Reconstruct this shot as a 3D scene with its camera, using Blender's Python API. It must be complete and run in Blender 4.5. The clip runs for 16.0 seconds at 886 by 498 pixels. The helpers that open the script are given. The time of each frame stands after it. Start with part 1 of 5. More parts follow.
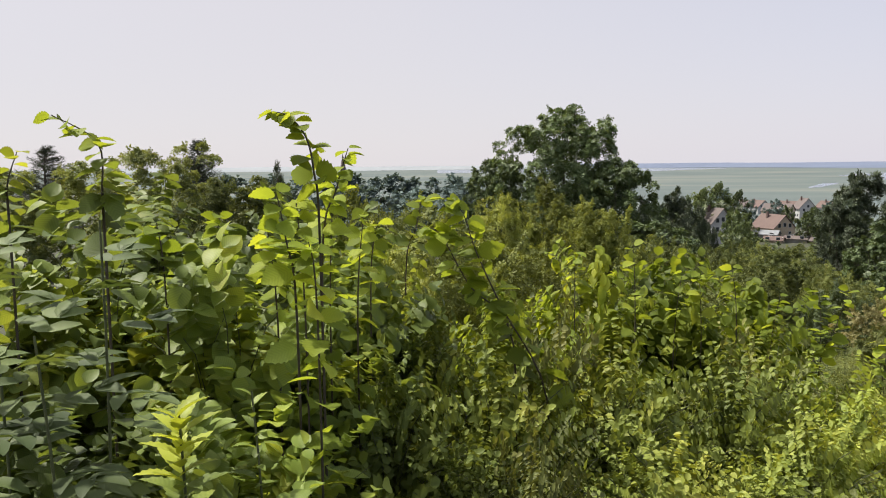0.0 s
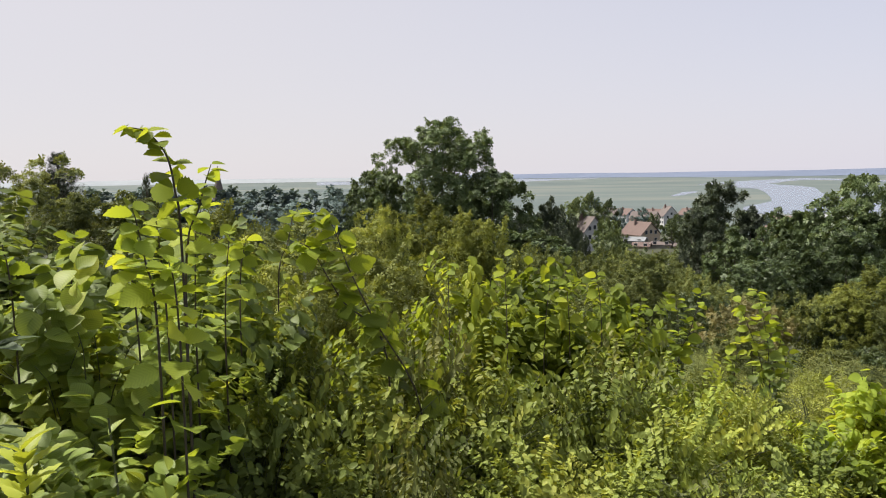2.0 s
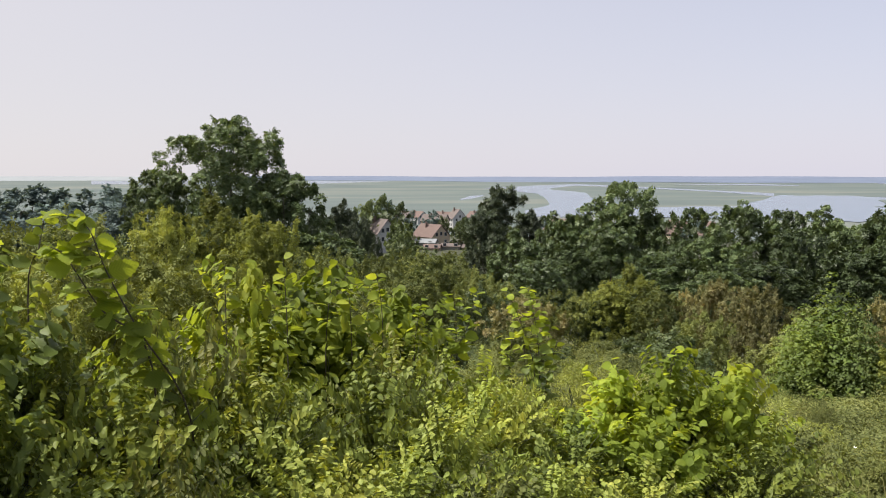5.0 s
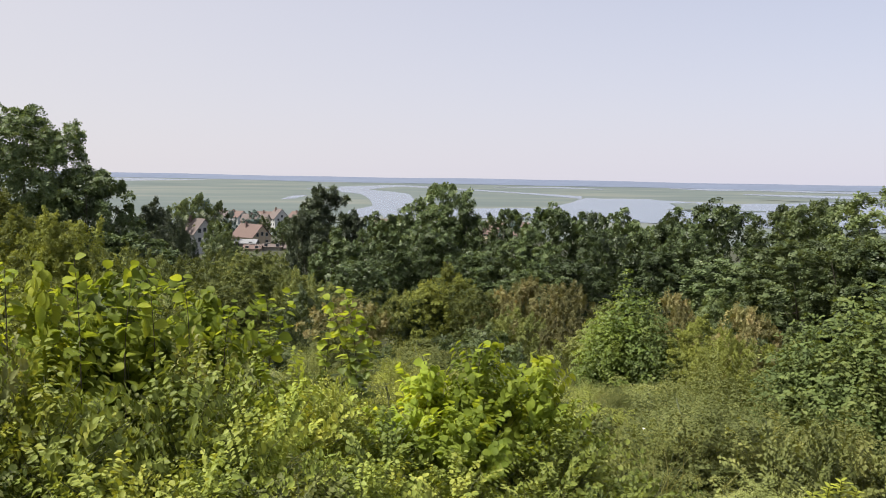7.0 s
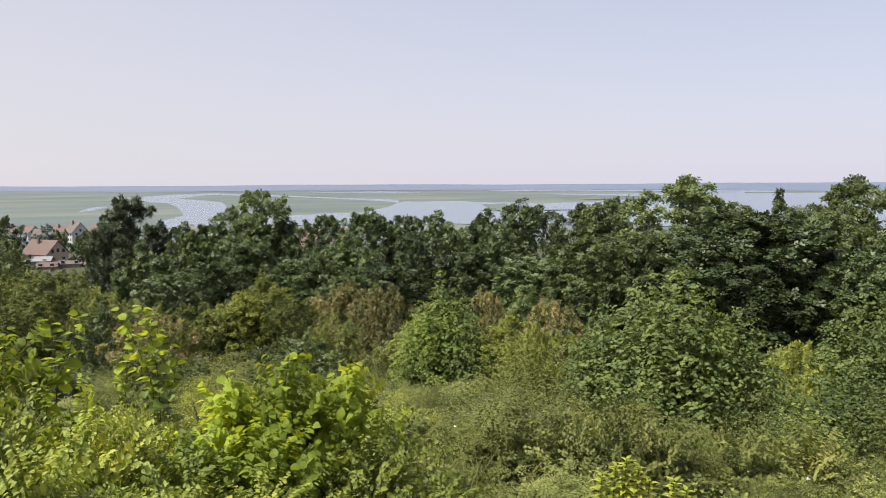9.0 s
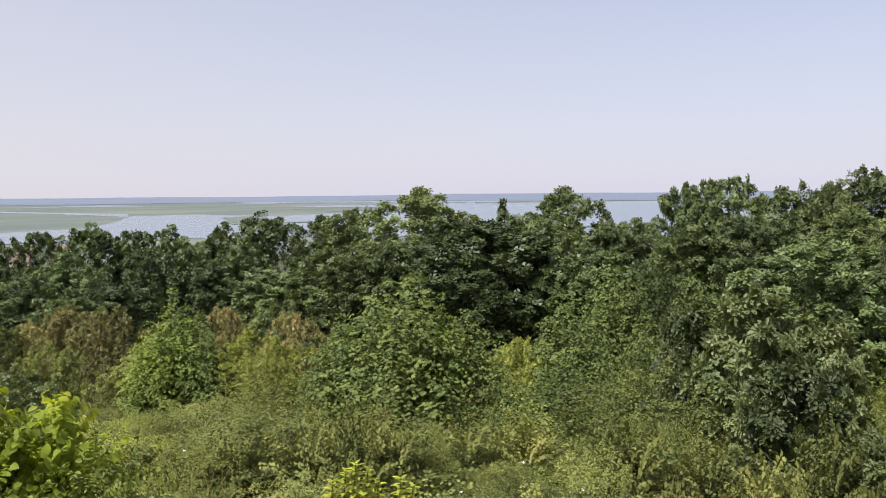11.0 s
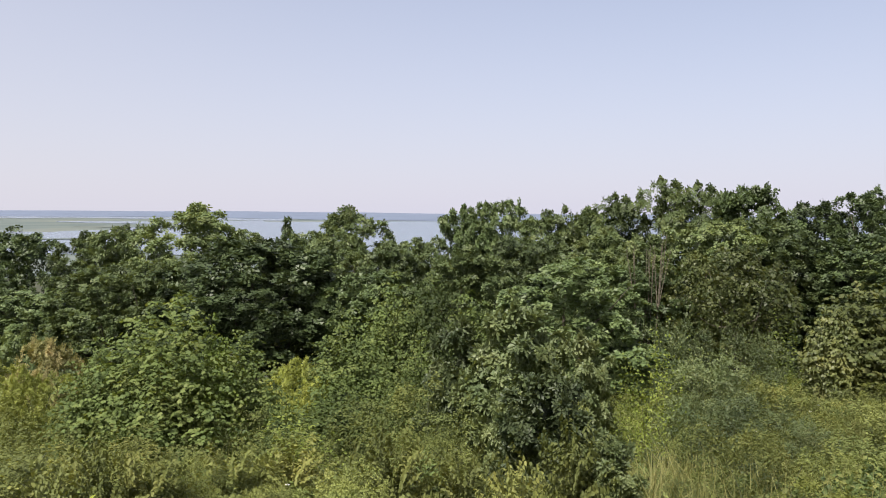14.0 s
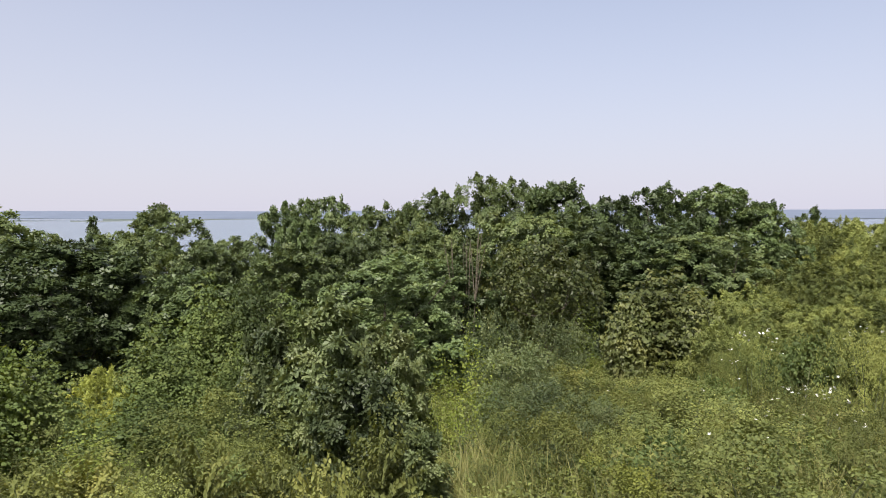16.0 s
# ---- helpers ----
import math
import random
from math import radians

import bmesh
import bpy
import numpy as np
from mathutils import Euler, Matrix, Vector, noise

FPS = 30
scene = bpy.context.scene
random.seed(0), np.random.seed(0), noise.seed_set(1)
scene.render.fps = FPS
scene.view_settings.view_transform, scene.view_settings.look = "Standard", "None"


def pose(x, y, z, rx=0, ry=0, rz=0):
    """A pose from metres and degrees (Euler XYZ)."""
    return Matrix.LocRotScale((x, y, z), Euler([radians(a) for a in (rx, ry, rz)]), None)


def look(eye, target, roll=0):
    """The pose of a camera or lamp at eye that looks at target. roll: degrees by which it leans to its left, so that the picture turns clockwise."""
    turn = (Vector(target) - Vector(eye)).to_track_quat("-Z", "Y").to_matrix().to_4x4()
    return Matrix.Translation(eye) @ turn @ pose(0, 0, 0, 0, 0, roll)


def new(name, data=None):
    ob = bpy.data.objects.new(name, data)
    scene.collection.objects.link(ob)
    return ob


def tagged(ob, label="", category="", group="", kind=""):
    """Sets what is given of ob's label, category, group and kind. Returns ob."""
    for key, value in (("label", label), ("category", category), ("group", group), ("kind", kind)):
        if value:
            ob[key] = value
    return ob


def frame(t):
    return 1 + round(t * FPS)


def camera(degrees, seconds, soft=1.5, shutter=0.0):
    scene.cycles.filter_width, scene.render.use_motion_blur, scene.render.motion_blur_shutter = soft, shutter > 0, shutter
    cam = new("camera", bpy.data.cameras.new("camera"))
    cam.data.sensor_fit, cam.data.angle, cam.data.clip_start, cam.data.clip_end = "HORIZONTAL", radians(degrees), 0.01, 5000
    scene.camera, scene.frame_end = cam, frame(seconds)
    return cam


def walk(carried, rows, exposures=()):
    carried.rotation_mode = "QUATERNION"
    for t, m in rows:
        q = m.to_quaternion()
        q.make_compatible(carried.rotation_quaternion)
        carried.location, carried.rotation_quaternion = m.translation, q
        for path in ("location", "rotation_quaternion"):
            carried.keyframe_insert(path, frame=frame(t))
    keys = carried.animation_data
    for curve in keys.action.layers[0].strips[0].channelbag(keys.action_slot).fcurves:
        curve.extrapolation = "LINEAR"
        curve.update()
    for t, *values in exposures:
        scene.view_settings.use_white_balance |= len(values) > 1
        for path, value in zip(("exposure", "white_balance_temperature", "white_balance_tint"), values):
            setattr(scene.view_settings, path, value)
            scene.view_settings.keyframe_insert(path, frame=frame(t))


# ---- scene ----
EYE = 1.6
cam = camera(59.57, 16.0, soft=1.0)
PATH = [
    (0.0, 0.000, 0.018, 0.008, 83.83, 0.59, 7.58),
    (0.5, 0.006, 0.006, 0.011, 84.09, 0.66, 4.77),
    (1.0, 0.014, -0.004, 0.013, 84.31, 0.71, 2.33),
    (1.5, 0.030, -0.008, 0.015, 84.54, 0.91, 0.62),
    (2.0, 0.046, -0.007, 0.020, 84.56, 0.95, -1.24),
    (2.5, 0.066, -0.004, 0.023, 84.65, 0.63, -3.82),
    (3.0, 0.078, -0.002, 0.024, 84.74, 0.43, -5.89),
    (3.5, 0.087, -0.007, 0.024, 85.00, 0.03, -8.42),
    (5.8, 0.151, -0.032, 0.015, 84.41, -0.08, -20.68),
    (6.0, 0.157, -0.034, 0.014, 84.46, -0.19, -21.91),
    (6.5, 0.172, -0.037, 0.014, 84.64, -0.77, -26.50),
    (7.0, 0.190, -0.043, 0.012, 84.75, -1.00, -29.33),
    (7.5, 0.211, -0.054, 0.010, 85.01, -1.30, -32.61),
    (8.0, 0.235, -0.066, 0.016, 85.20, -1.16, -36.52),
    (8.5, 0.260, -0.080, 0.025, 85.18, -0.57, -40.80),
    (9.0, 0.276, -0.094, 0.029, 85.20, 0.27, -42.75),
    (9.5, 0.290, -0.108, 0.028, 85.22, 0.45, -47.19),
    (10.0, 0.302, -0.128, 0.026, 85.32, 0.56, -51.99),
    (10.2, 0.307, -0.140, 0.025, 85.40, 0.69, -54.50),
    (12.3, 0.365, -0.260, 0.012, 87.05, -0.09, -68.21),
    (12.5, 0.370, -0.272, 0.011, 87.16, -0.10, -69.43),
    (13.0, 0.378, -0.298, 0.010, 87.27, -0.35, -71.77),
    (13.5, 0.385, -0.325, 0.010, 87.34, -0.47, -74.47),
    (14.0, 0.391, -0.356, 0.012, 87.33, -0.46, -77.01),
    (14.5, 0.399, -0.393, 0.014, 87.30, -0.22, -80.37),
    (15.0, 0.407, -0.433, 0.013, 87.27, -0.09, -84.06),
    (15.5, 0.418, -0.471, 0.009, 87.20, 0.02, -86.58),
    (16.0, 0.428, -0.509, 0.006, 87.12, 0.14, -89.70),
]
walk(cam, [(t, pose(x, y, EYE + z, rx, ry, rz)) for t, x, y, z, rx, ry, rz in PATH])

# ---- light ----
SUN_AZ, SUN_EL = -72.0, 58.0        # compass from +y towards +x, height
scene.view_settings.exposure = 0.90
world = bpy.data.worlds.new("sky")
scene.world = world
world.use_nodes = True
wn, wl = world.node_tree.nodes, world.node_tree.links
sky = wn.new("ShaderNodeTexSky")
sky.sky_type, sky.sun_disc = "NISHITA", False
sky.sun_elevation, sky.sun_rotation = radians(SUN_EL), radians(SUN_AZ)
sky.air_density, sky.dust_density, sky.ozone_density, sky.altitude = 1.0, 0.6, 1.2, 50
# summer haze: milky white low down, thinning towards the blue overhead
_tc, _sep, _mr, _hz = wn.new("ShaderNodeTexCoord"), wn.new("ShaderNodeSeparateXYZ"), wn.new("ShaderNodeMapRange"), wn.new("ShaderNodeMix")
wl.new(_tc.outputs["Generated"], _sep.inputs[0])
wl.new(_sep.outputs[2], _mr.inputs[0])
_mr.inputs["From Min"].default_value, _mr.inputs["From Max"].default_value = 0.0, 0.40
_mr.inputs["To Min"].default_value, _mr.inputs["To Max"].default_value = 0.93, 0.2
_hz.data_type = "RGBA"
_dot, _side = wn.new("ShaderNodeVectorMath"), wn.new("ShaderNodeMapRange")
_dot.operation = "DOT_PRODUCT"
_dot.inputs[1].default_value = (math.sin(radians(SUN_AZ)), math.cos(radians(SUN_AZ)), 0)
wl.new(_tc.outputs["Generated"], _dot.inputs[0])
wl.new(_dot.outputs["Value"], _side.inputs[0])
_side.inputs["From Min"].default_value, _side.inputs["From Max"].default_value = -1.0, 0.6
_side.inputs["To Min"].default_value, _side.inputs["To Max"].default_value = 0.3, 0.88
wl.new(_side.outputs[0], _mr.inputs["To Max"])
wl.new(_mr.outputs[0], _hz.inputs[0])
wl.new(sky.outputs[0], _hz.inputs[6])
_tint = wn.new("ShaderNodeMix")
_tint.data_type = "RGBA"
_tint.inputs[6].default_value, _tint.inputs[7].default_value = (4.75, 4.66, 5.65, 1), (5.25, 5.0, 5.25, 1)
_lean = wn.new("ShaderNodeMapRange")
_lean.inputs["From Min"].default_value, _lean.inputs["From Max"].default_value = -1.0, 0.5
wl.new(_dot.outputs["Value"], _lean.inputs[0])
wl.new(_lean.outputs[0], _tint.inputs[0])
wl.new(_tint.outputs[2], _hz.inputs[7])
# bright hazy aureole round the sun
_away, _pow, _glow = wn.new("ShaderNodeVectorMath"), wn.new("ShaderNodeMath"), wn.new("ShaderNodeMix")
_away.operation, _pow.operation, _pow.use_clamp = "DOT_PRODUCT", "POWER", True
_away.inputs[1].default_value = (math.sin(radians(SUN_AZ)) * math.cos(radians(SUN_EL)), math.cos(radians(SUN_AZ)) * math.cos(radians(SUN_EL)), math.sin(radians(SUN_EL)))
wl.new(_tc.outputs["Generated"], _away.inputs[0])
wl.new(_away.outputs["Value"], _pow.inputs[0])
_pow.inputs[1].default_value = 11.0
_glow.data_type, _glow.blend_type = "RGBA", "ADD"
wl.new(_pow.outputs[0], _glow.inputs[0])
wl.new(_hz.outputs[2], _glow.inputs[6])
_glow.inputs[7].default_value = (26.0, 25.0, 24.0, 1)
wl.new(_glow.outputs[2], wn["Background"].inputs[0])
wn["Background"].inputs[1].default_value = 0.0785
sun = new("sun", bpy.data.lights.new("sun", "SUN"))
sun.data.energy, sun.data.angle, sun.data.color = 3.6, radians(1.5), (1.0, 0.94, 0.84)
_s = Vector((math.sin(radians(SUN_AZ)) * math.cos(radians(SUN_EL)), math.cos(radians(SUN_AZ)) * math.cos(radians(SUN_EL)), math.sin(radians(SUN_EL))))
sun.matrix_world = look(_s * 50, (0, 0, 0))


# ---- materials ----
def material(name, rough=0.8):
    m = bpy.data.materials.new(name)
    m.use_nodes = True
    b = m.node_tree.nodes["Principled BSDF"]
    b.inputs["Roughness"].default_value = rough
    return m, m.node_tree.nodes, m.node_tree.links, b


def ramp(nodes, stops):
    r = nodes.new("ShaderNodeValToRGB")
    e = r.color_ramp.elements
    while len(e) < len(stops):
        e.new(0.5)
    for i, (p, c) in enumerate(stops):
        e[i].position, e[i].color = p, (*c, 1)
    return r


def leaf_material(name, dark, mid, light, through_light=0.35, rough=0.5, veins=0.0, glow=None, gloss=0.26):
    """Leaf: colour differs leaf by leaf, light shines through, side veins as fine relief."""
    m, nodes, links, b = material(name, rough)
    geo, info, add = nodes.new("ShaderNodeNewGeometry"), nodes.new("ShaderNodeObjectInfo"), nodes.new("ShaderNodeMath")
    add.operation = "MULTIPLY_ADD"
    links.new(info.outputs["Random"], add.inputs[0])
    add.inputs[1].default_value = 0.3
    sub = nodes.new("ShaderNodeMath")
    sub.operation = "MULTIPLY_ADD"
    sub.inputs[1].default_value = 0.28
    links.new(geo.outputs["Random Per Island"], sub.inputs[0])
    patch, pm = nodes.new("ShaderNodeTexNoise"), nodes.new("ShaderNodeMapRange")
    patch.inputs["Scale"].default_value, patch.inputs["Detail"].default_value = 2.6, 3
    pm.inputs["From Min"].default_value, pm.inputs["From Max"].default_value = 0.3, 0.7
    pm.inputs["To Min"].default_value, pm.inputs["To Max"].default_value = -0.2, 0.42
    links.new(geo.outputs["Position"], patch.inputs["Vector"])
    links.new(patch.outputs[0], pm.inputs[0])
    links.new(pm.outputs[0], sub.inputs[2])
    links.new(sub.outputs[0], add.inputs[2])
    r = ramp(nodes, [(0.0, dark), (0.5, mid), (1.0, light)])
    links.new(add.outputs[0], r.inputs[0])
    tex, noise_t = nodes.new("ShaderNodeTexCoord"), nodes.new("ShaderNodeTexNoise")
    noise_t.inputs["Scale"].default_value = 0.8
    links.new(geo.outputs["Position"], noise_t.inputs["Vector"])
    hue = nodes.new("ShaderNodeHueSaturation")
    mul = nodes.new("ShaderNodeMapRange")
    mul.inputs["From Min"].default_value, mul.inputs["From Max"].default_value = 0.3, 0.7
    mul.inputs["To Min"].default_value, mul.inputs["To Max"].default_value = 0.90, 1.42
    links.new(noise_t.outputs[0], mul.inputs[0])
    each, both = nodes.new("ShaderNodeMapRange"), nodes.new("ShaderNodeMath")
    each.inputs["To Min"].default_value, each.inputs["To Max"].default_value = 0.74, 1.28
    both.operation = "MULTIPLY"
    links.new(info.outputs["Random"], each.inputs[0])
    links.new(each.outputs[0], both.inputs[0])
    links.new(mul.outputs[0], both.inputs[1])
    links.new(both.outputs[0], hue.inputs["Value"])
    links.new(r.outputs[0], hue.inputs["Color"])
    colour = hue.outputs[0]
    if veins:
        uv, sep = nodes.new("ShaderNodeUVMap"), nodes.new("ShaderNodeSeparateXYZ")
        links.new(uv.outputs[0], sep.inputs[0])
        ab, ma, sn = (nodes.new("ShaderNodeMath") for _ in range(3))
        ab.operation, ma.operation, sn.operation = "ABSOLUTE", "MULTIPLY_ADD", "SINE"
        links.new(sep.outputs[0], ab.inputs[0])
        links.new(ab.outputs[0], ma.inputs[0])
        ma.inputs[1].default_value = -0.9
        links.new(sep.outputs[1], ma.inputs[2])
        sc = nodes.new("ShaderNodeMath")
        sc.operation = "MULTIPLY"
        sc.inputs[1].default_value = 58.0
        links.new(ma.outputs[0], sc.inputs[0])
        links.new(sc.outputs[0], sn.inputs[0])
        bump = nodes.new("ShaderNodeBump")
        bump.inputs["Strength"].default_value, bump.inputs["Distance"].default_value = veins, 0.004
        links.new(sn.outputs[0], bump.inputs["Height"])
        links.new(bump.outputs[0], b.inputs["Normal"])
        vr = nodes.new("ShaderNodeMapRange")
        vr.inputs["From Min"].default_value, vr.inputs["From Max"].default_value = -1, 1
        vr.inputs["To Min"].default_value, vr.inputs["To Max"].default_value = 0.92, 1.05
        links.new(sn.outputs[0], vr.inputs[0])
        mx = nodes.new("ShaderNodeMix")
        mx.data_type, mx.blend_type = "RGBA", "MULTIPLY"
        mx.inputs[0].default_value = 1.0
        links.new(colour, mx.inputs[6])
        links.new(vr.outputs[0], mx.inputs[7])
        colour = mx.outputs[2]
    links.new(colour, b.inputs["Base Color"])
    tr, mix = nodes.new("ShaderNodeBsdfTranslucent"), nodes.new("ShaderNodeMixShader")
    warm = nodes.new("ShaderNodeMix")
    warm.data_type, warm.blend_type = "RGBA", "MULTIPLY"
    warm.inputs[0].default_value = 1.0
    warm.inputs[7].default_value = (*(glow or (1.5, 1.35, 0.6)), 1)
    links.new(colour, warm.inputs[6])
    links.new(warm.outputs[2], tr.inputs[0])
    mix.inputs[0].default_value = through_light
    links.new(b.outputs[0], mix.inputs[1])
    links.new(tr.outputs[0], mix.inputs[2])
    links.new(mix.outputs[0], nodes["Material Output"].inputs[0])
    b.inputs["Specular IOR Level"].default_value = gloss
    return m


def surface(name, a, c, scale=3.0, rough=0.9, bump=0.3, detail=6, far=None):
    """Plain mottled surface with grain at two scales."""
    m, nodes, links, b = material(name, rough)
    tc, n1, n2 = nodes.new("ShaderNodeNewGeometry"), nodes.new("ShaderNodeTexNoise"), nodes.new("ShaderNodeTexNoise")
    n1.inputs["Scale"].default_value, n1.inputs["Detail"].default_value = scale, detail
    n2.inputs["Scale"].default_value, n2.inputs["Detail"].default_value = scale * 9, detail
    for n in (n1, n2):
        links.new(tc.outputs["Position"], n.inputs["Vector"])
    av = nodes.new("ShaderNodeMath")
    av.operation = "MULTIPLY_ADD"
    av.inputs[1].default_value = 0.4
    links.new(n2.outputs[0], av.inputs[0])
    sc = nodes.new("ShaderNodeMath")
    sc.operation = "MULTIPLY"
    sc.inputs[1].default_value = 0.6
    links.new(n1.outputs[0], sc.inputs[0])
    links.new(sc.outputs[0], av.inputs[2])
    r = ramp(nodes, [(0.35, a), (0.65, c)])
    links.new(av.outputs[0], r.inputs[0])
    links.new(r.outputs[0], b.inputs["Base Color"])
    bp = nodes.new("ShaderNodeBump")
    bp.inputs["Strength"].default_value = bump
    bp.inputs["Distance"].default_value = 0.02
    links.new(n2.outputs[0], bp.inputs["Height"])
    links.new(bp.outputs[0], b.inputs["Normal"])
    return m


HAZEL = leaf_material("hazel_leaf", (0.076, 0.106, 0.029), (0.159, 0.207, 0.042), (0.321, 0.321, 0.057), 0.4, 0.5, 0.07)
HAZEL_YOUNG = leaf_material("hazel_young_leaf", (0.120, 0.169, 0.026), (0.202, 0.252, 0.036), (0.308, 0.321, 0.044), 0.52, 0.55, 0.07, gloss=0.14)
BRAMBLE = leaf_material("bramble_leaf", (0.096, 0.130, 0.032), (0.190, 0.226, 0.047), (0.310, 0.305, 0.060), 0.3, 0.5, gloss=0.15)
HERB = leaf_material("herb_leaf", (0.079, 0.094, 0.035), (0.134, 0.153, 0.050), (0.199, 0.201, 0.071), 0.28, 0.6, gloss=0.15)
WILLOW = leaf_material("willow_leaf", (0.085, 0.108, 0.038), (0.147, 0.168, 0.052), (0.226, 0.235, 0.076), 0.26, 0.6, gloss=0.15)
RUSSET = leaf_material("russet_leaf", (0.098, 0.102, 0.040), (0.166, 0.156, 0.062), (0.262, 0.196, 0.098), 0.22, 0.6)
MAPLE = leaf_material("maple_leaf", (0.048, 0.071, 0.025), (0.080, 0.107, 0.033), (0.136, 0.155, 0.050), 0.3, 0.6, gloss=0.15)
OAK = leaf_material("oak_leaf", (0.043, 0.062, 0.027), (0.072, 0.101, 0.039), (0.129, 0.157, 0.066), 0.2, 0.45)
OAK_LIGHT = leaf_material("ash_leaf", (0.049, 0.070, 0.030), (0.083, 0.109, 0.042), (0.145, 0.166, 0.065), 0.25, 0.48)
PINE = leaf_material("pine_needle", (0.034, 0.047, 0.028), (0.054, 0.070, 0.039), (0.092, 0.106, 0.058), 0.12, 0.5)
# leaves of the distant woods: bluish air haze is put into the colour
HAZED_WOOD = leaf_material("hazed_wood_leaf", (0.065, 0.092, 0.093), (0.087, 0.120, 0.110), (0.120, 0.153, 0.135), 0.15, 0.8)
YELLOW = leaf_material("yellow_leaf", (0.082, 0.114, 0.023), (0.129, 0.165, 0.035), (0.185, 0.211, 0.054), 0.4, 0.5)
GRASS = leaf_material("grass_blade", (0.100, 0.115, 0.040), (0.170, 0.170, 0.065), (0.280, 0.250, 0.120), 0.35, 0.6)
NETTLE = leaf_material("nettle_leaf", (0.062, 0.077, 0.026), (0.114, 0.128, 0.039), (0.183, 0.178, 0.055), 0.28, 0.55, gloss=0.15)
MAPLE_YOUNG = leaf_material("young_maple_leaf", (0.081, 0.124, 0.029), (0.145, 0.195, 0.039), (0.251, 0.283, 0.059), 0.4, 0.5)
SAPLING = leaf_material("oak_sapling_leaf", (0.050, 0.071, 0.034), (0.090, 0.114, 0.049), (0.161, 0.179, 0.081), 0.32, 0.45)
ELDER = leaf_material("elder_leaf", (0.041, 0.064, 0.022), (0.074, 0.101, 0.031), (0.129, 0.154, 0.046), 0.3, 0.6)
OLIVE = leaf_material("olive_leaf", (0.108, 0.126, 0.034), (0.190, 0.214, 0.051), (0.284, 0.289, 0.077), 0.3, 0.6, gloss=0.15)
LIME = leaf_material("growing_tip", (0.210, 0.263, 0.037), (0.315, 0.357, 0.052), (0.441, 0.441, 0.075), 0.45, 0.5)
SYCAMORE = leaf_material("sycamore_leaf", (0.047, 0.062, 0.023), (0.080, 0.093, 0.032), (0.146, 0.143, 0.049), 0.32, 0.45)
PETAL = leaf_material("white_petal", (0.675, 0.666, 0.630), (0.720, 0.720, 0.684), (0.756, 0.747, 0.720), 0.3, 0.6, glow=(1, 1, 1))
BARK = surface("bark", (0.05, 0.04, 0.03), (0.13, 0.11, 0.085), 12, 0.95, 0.6)
DEAD = surface("dead_wood", (0.120, 0.100, 0.072), (0.200, 0.168, 0.124), 14, 0.95, 0.5)
SPLINTER = surface("splintered_wood", (0.50, 0.38, 0.25), (0.66, 0.53, 0.38), 30, 0.9, 0.4)
HAZEL_STEM = surface("brown_hazel_stem", (0.035, 0.026, 0.016), (0.075, 0.058, 0.034), 24, 0.7, 0.3)
STEM = surface("green_stem", (0.055, 0.068, 0.024), (0.105, 0.115, 0.042), 20, 0.7, 0.3)
SOIL = surface("undergrowth", (0.023, 0.025, 0.011), (0.045, 0.050, 0.018), 0.9, 0.95, 0.6)


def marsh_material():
    """Reed marsh in long flat streaks, with distance haze mixed into its pale colours."""
    m, nodes, links, b = material("hazed_reed_marsh", 0.95)
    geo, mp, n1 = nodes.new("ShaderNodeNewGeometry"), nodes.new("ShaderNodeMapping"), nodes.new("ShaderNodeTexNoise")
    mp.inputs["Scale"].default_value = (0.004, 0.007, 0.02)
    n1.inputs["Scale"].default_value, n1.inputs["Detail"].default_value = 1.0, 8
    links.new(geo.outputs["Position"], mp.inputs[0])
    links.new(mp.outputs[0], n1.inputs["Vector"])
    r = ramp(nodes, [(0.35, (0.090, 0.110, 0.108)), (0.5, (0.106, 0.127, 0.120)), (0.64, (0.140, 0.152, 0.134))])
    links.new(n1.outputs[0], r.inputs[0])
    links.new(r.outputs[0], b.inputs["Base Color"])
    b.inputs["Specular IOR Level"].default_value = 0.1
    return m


HAZED_MARSH = marsh_material()
WATER, _n, _l, _b = material("lagoon_water", 0.22)
_b.inputs["Base Color"].default_value = (0.10, 0.13, 0.17, 1)
_t, _g, _bp = _n.new("ShaderNodeTexNoise"), _n.new("ShaderNodeNewGeometry"), _n.new("ShaderNodeBump")
_t.inputs["Scale"].default_value, _t.inputs["Detail"].default_value = 0.02, 6
_l.new(_g.outputs["Position"], _t.inputs["Vector"])
_l.new(_t.outputs[0], _bp.inputs["Height"])
_bp.inputs["Strength"].default_value, _bp.inputs["Distance"].default_value = 0.15, 1.0
_l.new(_bp.outputs[0], _b.inputs["Normal"])
# both shore colours have the blue or white of distance haze painted in
HAZED_SHORE = surface("hazed_forest_shore", (0.094, 0.117, 0.170), (0.114, 0.141, 0.202), 0.004, 1.0, 0.0)
HAZED_SHORE_PALE = surface("hazed_pale_shore", (0.197, 0.217, 0.230), (0.230, 0.250, 0.262), 0.004, 1.0, 0.0)
WALL_CREAM = surface("cream_plaster", (0.400, 0.325, 0.235), (0.460, 0.375, 0.275), 1.2, 0.9, 0.2)
WALL_WHITE = surface("white_plaster", (0.344, 0.344, 0.336), (0.426, 0.426, 0.410), 1.2, 0.9, 0.2)
WALL_GREY = surface("grey_plaster", (0.230, 0.221, 0.213), (0.287, 0.279, 0.262), 1.2, 0.9, 0.2)
ROOF_RED = surface("red_roof_tile", (0.104, 0.072, 0.063), (0.146, 0.100, 0.086), 2.5, 0.9, 0.4)
ROOF_BROWN = surface("brown_roof_tile", (0.094, 0.075, 0.070), (0.139, 0.113, 0.102), 2.5, 0.9, 0.4)
